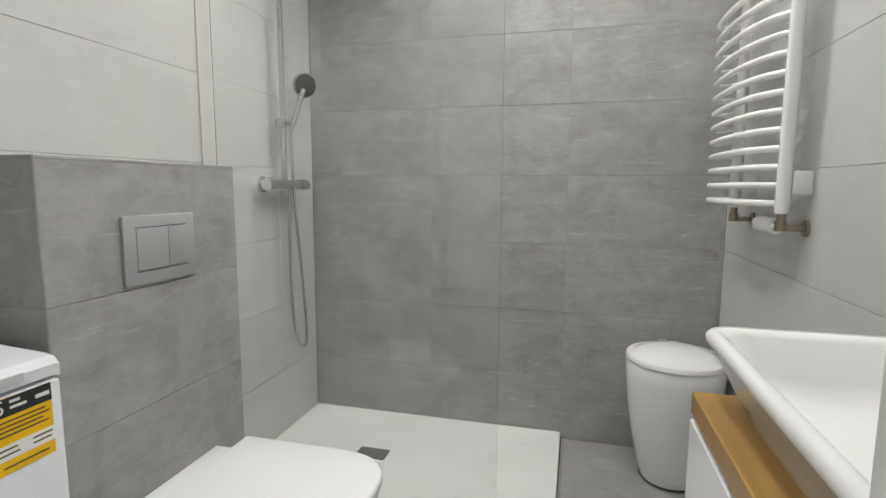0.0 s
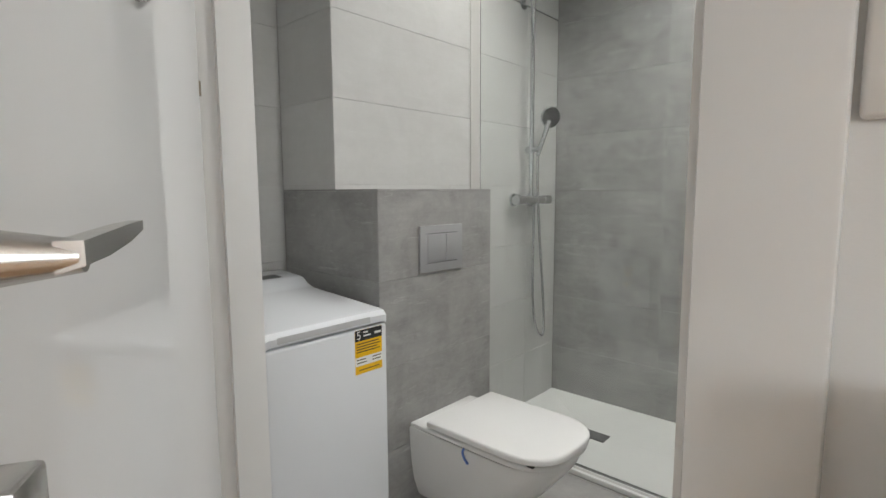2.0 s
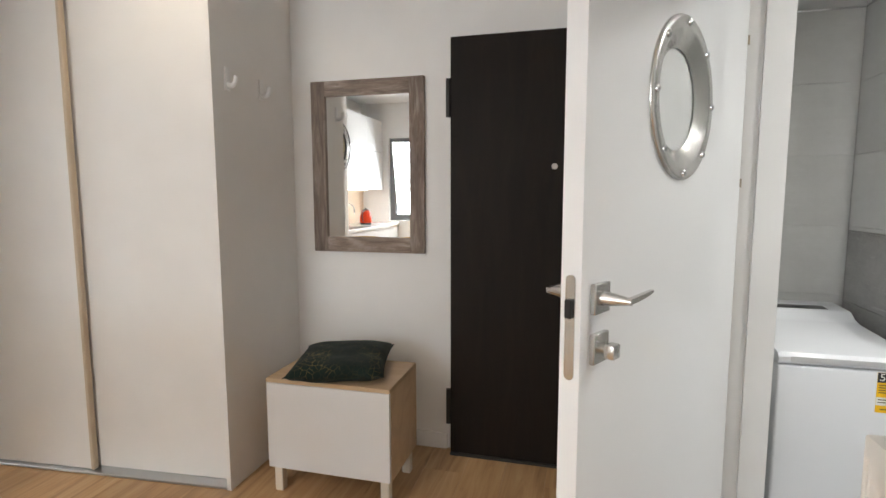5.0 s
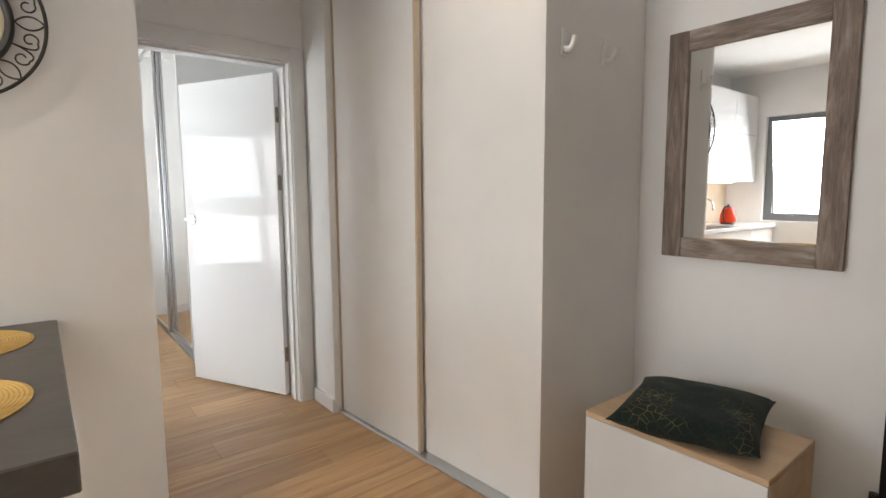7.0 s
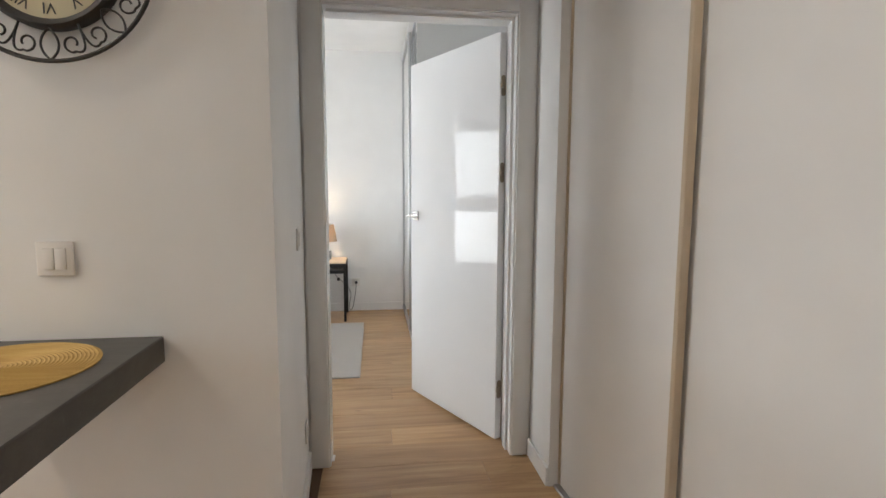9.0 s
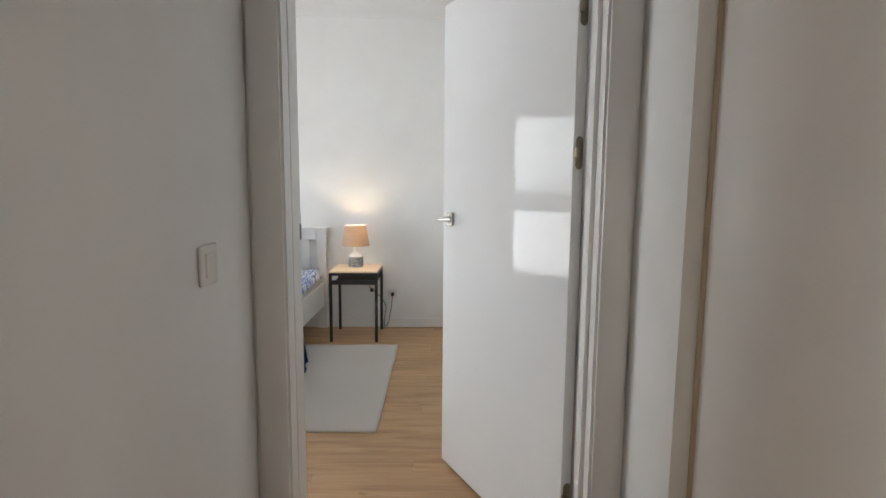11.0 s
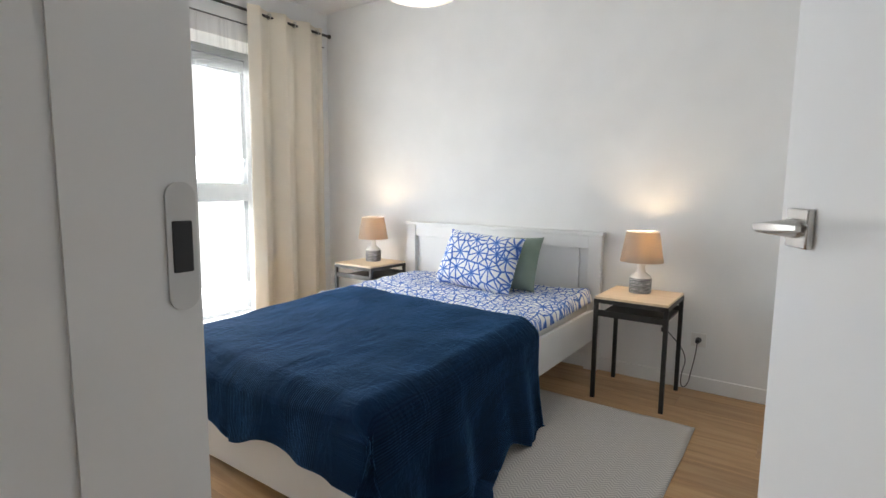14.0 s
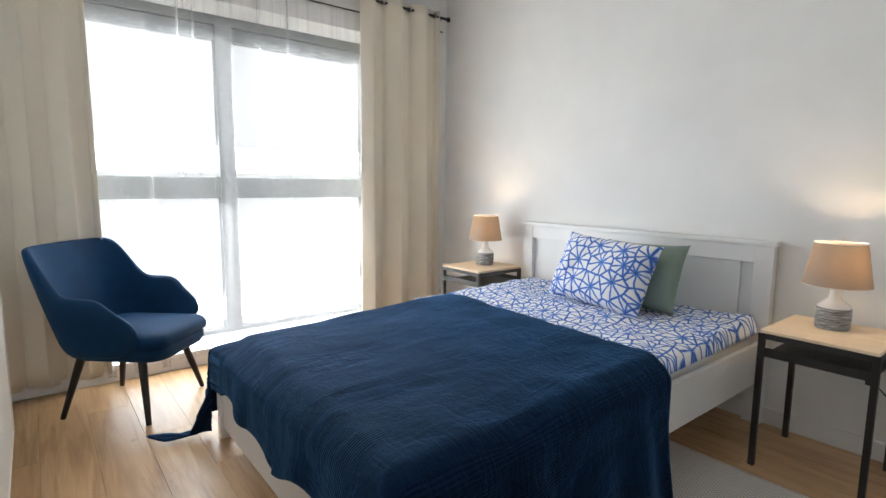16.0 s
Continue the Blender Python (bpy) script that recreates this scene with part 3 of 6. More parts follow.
# Raised black block stands in for the shaded depth of the hole.
part("latch_hole_dark", block(-.0045, -.001, -.0095, .0095, -.024, .024, .001), BLACK_PLASTIC, strike)
door_leaf("bedroom_door", "open gloss white bedroom door", (-.705, -3.70), math.degrees(math.atan2(-.71, .402)) - 2.5, .816, roses=((.065, 1.125),), lock=False)

# entrance door
DY0, DY1 = -.925, .03
ed = thing("entrance_door", "closed dark wenge veneer entrance door", "door", (ENTRY_X, (DY0 + DY1) / 2, 0))
hw = (DY1 - DY0) / 2
part("leaf", block(.0, .055, -hw, hw, .01, 2.07, .003), WENGE, ed, smooth=None)
bm = bmesh.new()
rod(bm, (.054, .018, 1.457), (.060, .018, 1.457), .014, seg=24)
rod(bm, (.060, .018, 1.457), (.061, .018, 1.457), .009, seg=24)
part("peephole", bm, CHROME, ed, "chrome peephole")
for hz in (.25, 1.79):
    bm = bmesh.new()
    rod(bm, (.045, -hw - .012, hz - .09), (.045, -hw - .012, hz + .09), .013, seg=14)
    part("hinge", bm, BLACK_METAL, ed, "black pin hinge")
part("threshold", block(.0, .07, -hw, hw, -.009, .012, .003), BLACK_METAL, ed)


# ---- hall ----
# wardrobe with sliding doors
def wardrobe():
    """Its front runs from the corridor end (-.84, -3.265) to the entry end (-.947, -1.802)."""
    p0, p1 = Vector((-.84, -3.265, 0)), Vector((-.947, -1.802, 0))
    mid = Vector(((p0.x + ENTRY_X) / 2, (p0.y + p1.y) / 2, 0))
    w = thing("wardrobe", "built-in wardrobe with plain cream-white sliding doors", "wardrobe", mid)
    ln = (p1 - p0).length
    turn = Matrix.Translation(p0 - mid) @ Matrix.Rotation(math.atan2(p0.x - p1.x, p1.y - p0.y), 4, 'Z')

    def run(x0, x1, y0, y1, z0, z1, bevel=.001):
        bm = block(x0, x1, y0, y1, z0, z1, bevel)
        bmesh.ops.transform(bm, matrix=turn, verts=bm.verts)
        return bm
    top = H - .003
    part("end_panel", block(ENTRY_X + .001 - mid.x, p1.x - mid.x, p1.y - .022 - mid.y, p1.y - mid.y, 0, top, .001), WARDROBE_GREY, w, "plain laminate end panel", smooth=None)
    part("back_panel", block(ENTRY_X + .001 - mid.x, ENTRY_X + .012 - mid.x, p0.y + .03 - mid.y, p1.y - .024 - mid.y, 0, top), WARDROBE_GREY, w, smooth=None)
    part("floor_rail", run(-.095, -.004, .0, ln - .024, 0, .012, .003), ALU, w, "aluminium floor rail", smooth=None)
    part("top_rail", run(-.10, -.002, .0, ln - .024, top - .05, top), WARDROBE_GREY, w, smooth=None)
    seam = .738
    part("sliding_door", run(-.084, -.066, seam - .05, ln - .026, .014, top - .052), WARDROBE_WHITE, w, smooth=None)
    part("sliding_door", run(-.048, -.030, .014, seam - .026, .014, top - .052), WARDROBE_WHITE, w, smooth=None)
    part("grip_profile", run(-.052, -.022, seam - .026, seam - .009, .014, top - .052, .003), GRIP, w, "beige metal grip profile", smooth=None)
    part("grip_profile", run(-.050, -.024, .0, .014, .014, top - .052, .003), GRIP, w, "beige metal grip profile", smooth=None)
    for hx2 in (-1.043, -1.291):
        hk = thing("coat_hook", "white plastic coat hook on the wardrobe panel", "hook", (hx2, p1.y - .001, 1.818), group="coat hooks")
        part("back_plate", block(-.016, .016, 0, .008, -.040, .055, .003, 2), TRIM_WHITE, hk)
        bm = bmesh.new()
        tube(bm, bezier((0, .004, -.015), (0, .03, -.03), (0, .045, -.02), (0, .050, .018), 10), .0105, 10)
        part("prong", bm, TRIM_WHITE, hk)
    return w


GRIP = paint("grip_beige", (.55, .45, .33), .35, .1)
wardrobe()


# bench with cushion
def bench():
    x0, x1, y0, y1 = -1.345, -.985, -1.630, -1.052
    b = thing("storage_bench", "low white storage bench with oak top and sides", "bench", ((x0 + x1) / 2, (y0 + y1) / 2, 0))
    hx, hy = (x1 - x0) / 2, (y1 - y0) / 2
    part("top", block(-hx, hx, -hy, hy, .512, .53, .002), BENCH_OAK, b, "light oak top", smooth=None)
    part("side_panel", block(-hx, hx - .02, hy - .018, hy, .12, .512), BENCH_OAK, b, "light oak side", smooth=None)
    part("side_panel", block(-hx, hx - .02, -hy, -hy + .018, .12, .512), BENCH_OAK, b, "light oak side", smooth=None)
    part("base_panel", block(-hx, hx - .02, -hy + .018, hy - .018, .12, .138), BENCH_OAK, b, smooth=None)
    part("back_panel", block(-hx, -hx + .008, -hy + .018, hy - .018, .138, .512), BENCH_OAK, b, smooth=None)
    part("front_door", block(hx - .018, hx, -hy + .002, hy - .002, .122, .510, .0015), BENCH_GREY, b, "plain white push-open front", smooth=None)
    for sx in (-1, 1):
        for sy in (-1, 1):
            cx, cy = sx * (hx - .04), sy * (hy - .035)
            part("leg", block(cx - .02, cx + .02, cy - .02, cy + .02, 0, .12, .004), BENCH_LEG, b, "pale wooden leg", smooth=None)
    return b


BENCH_GREY = paint("bench_front_white", (.72, .72, .72), .35, .1)
BENCH_LEG = paint("pale_birch", (.68, .62, .52), .5, .2)
bench()


def pillow_mesh(w, h, t, n=18, seed=0, sag=.0):
    """A stuffed square with pinched corners and soft dents; lies in xy, thickness z."""
    bm = bmesh.new()
    grids = []
    for s in (1, -1):
        g = []
        for j in range(n + 1):
            row = []
            for i in range(n + 1):
                u, v = 2 * i / n - 1, 2 * j / n - 1
                fill = max(0, (1 - u ** 4)) ** .55 * max(0, (1 - v ** 4)) ** .55
                pull = 1 - .07 * (1 - abs(u) ** 2.5) * abs(v) ** 3
                pull2 = 1 - .07 * (1 - abs(v) ** 2.5) * abs(u) ** 3
                x, y = u * w / 2 * pull2, v * h / 2 * pull
                q = noise.noise((x * 7 + seed, y * 7, s * 3.0 + seed)) * .20 + noise.noise((x * 15 + seed, y * 11, s * 5.0)) * .12 + noise.noise((x * 34, y * 26 + seed, s * 2.0)) * .035
                z = s * t / 2 * fill * (1 + q) - sag * (1 - u * u)
                row.append(bm.verts.new((x, y, z)))
            g.append(row)
        grids.append(g)
        for j in range(n):
            for i in range(n):
                bm.faces.new((g[j][i], g[j][i + 1], g[j + 1][i + 1], g[j + 1][i]))
    bmesh.ops.remove_doubles(bm, verts=bm.verts, dist=.0006)
    return bm


def gold_cushion_cloth():
    m, nt, b = base("dark_green_gold_print", (.01, .022, .018), .85, spec=.2)
    b.inputs["Sheen Weight"].default_value = .06
    v = coords(nt, (1, 1, 1))
    vo = nt.nodes.new("ShaderNodeTexVoronoi")
    vo.feature = 'DISTANCE_TO_EDGE'
    vo.inputs["Scale"].default_value = 36
    nt.links.new(v, vo.inputs["Vector"])
    line = maths(nt, 'LESS_THAN', vo.outputs["Distance"], .035)
    patch = ramp(nt, noise_of(nt, v, 4.5, 2), ((.52, (.03, .03, .03)), (.76, (.60, .60, .60))))
    f = maths(nt, 'MULTIPLY', line, patch)
    nt.links.new(mix(nt, f, ramp(nt, noise_of(nt, v, 6, 3), ((.3, (.004, .010, .009)), (.7, (.010, .021, .018)))), (.50, .36, .10)), b.inputs["Base Color"])
    nt.links.new(maths(nt, 'MULTIPLY', f, .7), b.inputs["Metallic"])
    nt.links.new(maths(nt, 'SUBTRACT', .8, maths(nt, 'MULTIPLY', f, .45)), b.inputs["Roughness"])
    return m


cu = piece("cushion", pillow_mesh(.43, .43, .100, 24, 3.0), gold_cushion_cloth(), "dark green cushion with gold honeycomb print on the bench", "cushion", smooth=60)
cu.matrix_world = pose(-1.168, -1.345, .575, 1, 2, 14)


# mirror
def framed_mirror():
    y0, y1, z0, z1 = -1.683, -1.067, 1.029, 1.91
    m = thing("wall_mirror", "wall mirror in a distressed driftwood frame", "mirror", (ENTRY_X, (y0 + y1) / 2, z0))
    hy, h, f, t = (y1 - y0) / 2, z1 - z0, .078, .024
    for a, b, c, d in ((-hy, -hy + f, 0, h), (hy - f, hy, 0, h)):
        part("frame_side", block(.001, t, a, b, c, d, .004, 2), MIRROR_WOOD_V, m, "scraped driftwood board")
    for c, d in ((0, f), (h - f, h)):
        part("frame_rail", block(.001, t - .002, -hy + f, hy - f, c, d, .004, 2), MIRROR_WOOD, m, "scraped driftwood board")
    part("glass", block(.002, .010, -hy + f - .004, hy - f + .004, f - .004, h - f + .004), MIRROR, m, "silvered glass", smooth=None)
    return m


MIRROR_WOOD_V = oak("driftwood_paint_upright", (.06, .043, .034), (.22, .165, .135), (.50, .45, .41), .75, 2, 2.3)
framed_mirror()


# light switches and sockets
def wall_switch(name, label, cat, at, normal, size=.084, keys=1, socket=False):
    turn = {"-y": 180, "+y": 0, "+x": -90, "-x": 90, "askew": 93.1}[normal]
    s = thing(name, label, cat, at, turn)
    h = size / 2
    part("frame", block(-h, h, 0, .009, -h, h, .004, 3), SWITCH_WHITE, s)
    q = h * .63
    if socket:
        bm = bmesh.new()
        loft(bm, [[Vector((p.x, y, p.z)) for p in arc((0, 0, 0), r, 0, 348.75, 31)] for r, y in ((.0225, .009), (.0225, .013), (.0195, .013), (.019, .0095))], cap=False)
        part("socket_ring", bm, SWITCH_WHITE, s)
        # Thin black discs draw the shade inside the pin holes.
        for dx in (-.0095, .0095):
            bm = bmesh.new()
            rod(bm, (dx, .0091, 0), (dx, .0098, 0), .003, seg=10)
            part("socket_hole_dark", bm, BLACK_PLASTIC, s)
    else:
        ww = 2 * q / keys
        for i in range(keys):
            part("rocker", block(-q + i * ww + .0006, -q + (i + 1) * ww - .0006, .008, .0125, -q, q, .0025, 2), SWITCH_WHITE, s)
    return s


wall_switch("light_switch", "cream double light switch beside the bathroom door", "light switch", (.239, HALL_Y, 1.25), "-y", .086, 2)
wall_switch("light_switch", "white double light switch on the clock wall", "light switch", (.691, -2.632, 1.098), "+y", .086, 2)
wall_switch("light_switch", "white light switch beside the bedroom door", "light switch", (SK0 + .0330, -3.245, 1.088), "askew", .085)
wall_switch("wall_socket", "white socket low on the corridor wall", "socket", (SK0 + .0414, -3.40, .25), "askew", .082, socket=True)


# panel radiators
def panel_radiator(label, at, turn, w, h, d=.10, vent=None):
    """Ribbed double panel radiator with a slotted top grille; back on the wall along local x."""
    r = thing("radiator", label, "radiator", at, turn)
    n = max(4, int(w / .045))
    for yy, s in ((d, 1), (.035, 1)):
        bm = bmesh.new()
        step = w / n
        prof = []
        for i in range(n):
            x = i * step
            for f, dep in ((0, 0), (.2, 0), (.32, -.009), (.68, -.009), (.8, 0)):
                prof.append((x + f * step, dep))
        prof.append((w, 0))
        rows = []
        for z, k in ((0, 0), (.03, 0), (.055, 1), (h - .075, 1), (h - .05, 0), (h - .02, 0)):
            rows.append([bm.verts.new((x, yy + dep * k, z)) for x, dep in prof])
        for a, b in zip(rows, rows[1:]):
            for i in range(len(prof) - 1):
                bm.faces.new((a[i], a[i + 1], b[i + 1], b[i]))
        back = [[bm.verts.new((x, yy - .016, z)) for x in (0, w)] for z in (0, h - .02)]
        bm.faces.new((back[0][0], back[0][1], back[1][1], back[1][0]))
        part("panel", bm, RAD_ENAMEL, r, "ribbed steel panel", smooth=40)
    for x0 in (-.002, w - .004):
        part("side_cover", block(x0, x0 + .006, .018, d + .004, .01, h, .002), RAD_ENAMEL, r, smooth=None)
    bm = slabs((.004, w - .004, .02, .034, h - .008, h), (.004, w - .004, d - .01, d + .004, h - .025, h))
    part("top_rim", bm, RAD_ENAMEL, r, smooth=None)
    if vent:
        bm = bmesh.new()
        rod(bm, (vent, .005, h - .001), (vent, .019, h - .001), .006, .005, 16)
        part("vent_cap", bm, RAD_ENAMEL, r, "small round air vent cap")
    for i in range(0, int((d - .044) / .0078)):
        y = .036 + i * .0078
        part("grille_bar", block(.004, w - .004, y, y + .0043, h - .005, h - .001), RAD_ENAMEL, r, smooth=None)
    return r


panel_radiator("cream-white panel radiator with a slotted top grille", (1.155, HALL_Y, .152), 180, .915, .895, .114, .82)


# counter, place mats and clock
ct = piece("bar_counter", block(.452, .888, -2.632, -1.535, .824, .893, .003), COUNTER_STONE, "dark slate-look bar counter fixed to the wall", "counter", smooth=None)


def woven_mat(at):
    bm = bmesh.new()
    prof = [(.0005, .004)]
    for i in range(1, 24):
        prof += [(i * .0080 - .002, .0035), (i * .0080, .0052), (i * .0080 + .002, .0035)]
    prof += [(.192, .003), (.192, .0)]
    lathe(bm, prof, 72)
    ob = piece("place_mat", bm, STRAW, "round woven straw place mat on the counter", "place mat", "place mats", smooth=60)
    ob.location = at
    return ob


STRAW = oak("woven_straw", (.40, .24, .06), (.56, .36, .10), (.66, .46, .16), .7, 0, 2)
woven_mat((.70, -2.40, .8935))
woven_mat((.70, -1.88, .8935))


def wall_clock():
    c = thing("wall_clock", "round wall clock in a black wrought iron scroll frame", "clock", (.652, -2.632, 1.803))
    R, Rf = .238, .160
    bm = bmesh.new()
    tube(bm, arc((0, .034, 0), R, 0, 354.4, 64), .0052, 8, True)
    part("outer_ring", bm, BLACK_METAL, c, "black iron ring")
    bm = bmesh.new()
    rings = [[Vector((rr * math.cos(2 * math.pi * i / 72), y, rr * math.sin(2 * math.pi * i / 72))) for i in range(72)] for rr, y in ((Rf + .004, .004), (Rf + .004, .03), (Rf - .004, .038), (Rf - .016, .034), (Rf - .02, .024))]
    loft(bm, rings, cap=False)
    part("rim", bm, BLACK_METAL, c, "black iron rim", smooth=60)
    bm = bmesh.new()
    loft(bm, [[Vector((rr * math.cos(2 * math.pi * i / 72), y, rr * math.sin(2 * math.pi * i / 72))) for i in range(72)] for rr, y in ((Rf - .002, .004), (Rf - .018, .024))])
    face = part("dial", bm, DIAL, c, "aged cream dial")
    for k in range(12):
        a = radians(90 - 30 * k)
        cu = bpy.data.curves.new("numeral", 'FONT')
        cu.body = ("XII", "I", "II", "III", "IIII", "V", "VI", "VII", "VIII", "IX", "X", "XI")[k]
        cu.size, cu.align_x, cu.align_y, cu.extrude = .036, 'CENTER', 'CENTER', .0004
        tmp = bpy.data.objects.new("numeral", cu)
        me = bpy.data.meshes.new_from_object(tmp)
        me.materials.clear(); me.materials.append(LABEL_BLACK)
        bpy.data.objects.remove(tmp)
        o = new("numeral", me)
        o.parent = face
        r = .116
        o.matrix_local = Matrix.Translation((-r * math.cos(a), .0248, r * math.sin(a))) @ Matrix(((-1, 0, 0, 0), (0, 0, 1, 0), (0, 1, 0, 0), (0, 0, 0, 1))) @ Matrix.Rotation(a - radians(90), 4, 'Z')
    for ang, ln, w in ((60, .075, .006), (95, .105, .004)):
        a = radians(ang)
        d, nrm = Vector((-math.cos(a), 0, math.sin(a))), Vector((math.sin(a), 0, math.cos(a)))
        bm = bmesh.new()
        loft(bm, [[p + Vector((0, y, 0)) for p in (-d * .02 - nrm * w * .5, d * ln * .55 - nrm * w, d * ln, d * ln * .55 + nrm * w, -d * .02 + nrm * w * .5)] for y in (.026, .0275)])
        part("pointer", bm, LABEL_BLACK, c)
    off = Vector((0, .032, 0))
    for k in range(8):
        a = radians(45 * k)
        d, q = Vector((math.cos(a), 0, math.sin(a))), Vector((-math.sin(a), 0, math.cos(a)))
        bm = bmesh.new()
        for sg in (-1, 1):
            tube(bm, [p + off for p in bezier(d * (Rf + .004), d * (Rf + .026) + q * sg * .026, d * (R - .024) + q * sg * .026, d * (R - .003), 12)], .0026, 6)
        part("leaf_scroll", bm, BLACK_METAL, c, smooth=60)
        a = radians(45 * k + 22.5)
        d, q = Vector((math.cos(a), 0, math.sin(a))), Vector((-math.sin(a), 0, math.cos(a)))
        m = (Rf + R) / 2
        for sg in (-1, 1):
            bm = bmesh.new()
            pts = [d * (Rf + .004) + off] + bezier(d * (Rf + .006), d * (R - .02), d * (R - .004) + q * sg * .012, d * (m + .020) + q * sg * .030, 8)
            pts = [pts[0]] + [p + off for p in pts[1:]]
            for i in range(1, 20):
                th = i / 19
                rad, ang = .021 * (1 - .55 * th), math.pi * .5 - th * 5.6
                pts.append(d * (m + .001 + rad * math.sin(ang)) + q * sg * (.030 + rad * math.cos(ang)) + off)
            tube(bm, pts, .0026, 6)
            part("scroll", bm, BLACK_METAL, c, smooth=60)
    return c


DIAL = paint("aged_dial", (.62, .56, .38), .6)
wall_clock()
bm = bmesh.new()
out = [Vector((0, v.x, v.y)) for v in rounded_outline(.011, .085, .0105, 6)]
loft(bm, [out, [p + Vector((-.0025, 0, 0)) for p in out]])
plate = part("strike_plate", bm, STEEL_PALE, bath_frame, "pale steel strike plate")
plate.location = (.099 - (-.830 + .099) / 2, .160 - (HALL_Y - .003 + BATH_Y + .026) / 2, 1.140)
# Black block on the plate paints the unlit inside of the hole.
part("latch_hole_dark", block(-.0035, -.001, -.006, .006, -.032, .048, .001), BLACK_PLASTIC, plate)


# ---- ceiling lights, all out of view ----
def emitter(name, colour, strength):
    m = bpy.data.materials.new(name)
    m.use_nodes = True
    b = m.node_tree.nodes["Principled BSDF"]
    b.inputs["Base Color"].default_value = (.8, .8, .8, 1)
    b.inputs["Emission Color"].default_value = (*colour, 1)
    b.inputs["Emission Strength"].default_value = strength
    return m


def downlight(at, watts, colour, mat, label, spot=120):
    d = thing("ceiling_light", label, "ceiling light", at, group="ceiling lights")
    bm = bmesh.new()
    lathe(bm, [(.034, -.002), (.045, -.004), (.047, 0.0), (.034, 0.0)], 32)
    part("bezel", bm, TRIM_WHITE, d)
    bm = bmesh.new()
    lathe(bm, [(.032, -.0015), (.032, .0)], 32)
    part("lens", bm, mat, d)
    lamp = bpy.data.lights.new("unseen_ceiling_beam", 'SPOT')
    lamp.energy, lamp.color, lamp.spot_size, lamp.spot_blend, lamp.shadow_soft_size = watts, colour, radians(spot), .8, .03
    o = new("unseen_ceiling_beam", lamp)
    o.location = (at[0], at[1], at[2] - .012)
    return d


LENS_WARM = emitter("lens_warm", WARM, 18)
LENS_NEUTRAL = emitter("lens_neutral", NEUTRAL, 18)
# Out of view: four lamps added to light the bathroom.
for p, watts in (((-.95, 1.35, HB), 25), ((-.25, .85, HB), 40), ((-.35, 1.95, HB), 34), ((.2, 1.6, HB), 35)):
    downlight(p, watts, NEUTRAL, LENS_NEUTRAL, "unseen round downlight added to light the bathroom", 150)
# Glow and shadows place the second and last; the other three are added fill.
for p, watts in (((-.30, -1.10, H), 1.5), ((-.68, -1.88, H), 18), ((1.05, -1.35, H), 1.5), ((2.30, -1.20, H), 4), ((1.88, -2.02, H), 82)):
    downlight(p, watts, WARM, LENS_WARM, "unseen round downlight set to light the hall", 140)


# ---- bathroom ----
def write_text(body, size, material, parent, m, name="lettering"):
    cu = bpy.data.curves.new(name, 'FONT')
    cu.body, cu.size, cu.extrude, cu.align_x, cu.align_y = body, size, .0003, 'LEFT', 'CENTER'
    tmp = bpy.data.objects.new(name, cu)
    me = bpy.data.meshes.new_from_object(tmp)
    me.materials.clear()
    me.materials.append(material)
    bpy.data.objects.remove(tmp)
    o = new(name, me)
    o.parent = parent
    o.matrix_local = m
    return o


def slant(x0, x1, y0, y1, z0, z1, t):
    """A thin plate whose top slopes from z0 at x0 to z1 at x1."""
    return loft(bmesh.new(), [[Vector((x0, y, z0 - t)), Vector((x1, y, z1 - t)), Vector((x1, y, z1 + .001)), Vector((x0, y, z0 + .001))] for y in (y0, y1)])


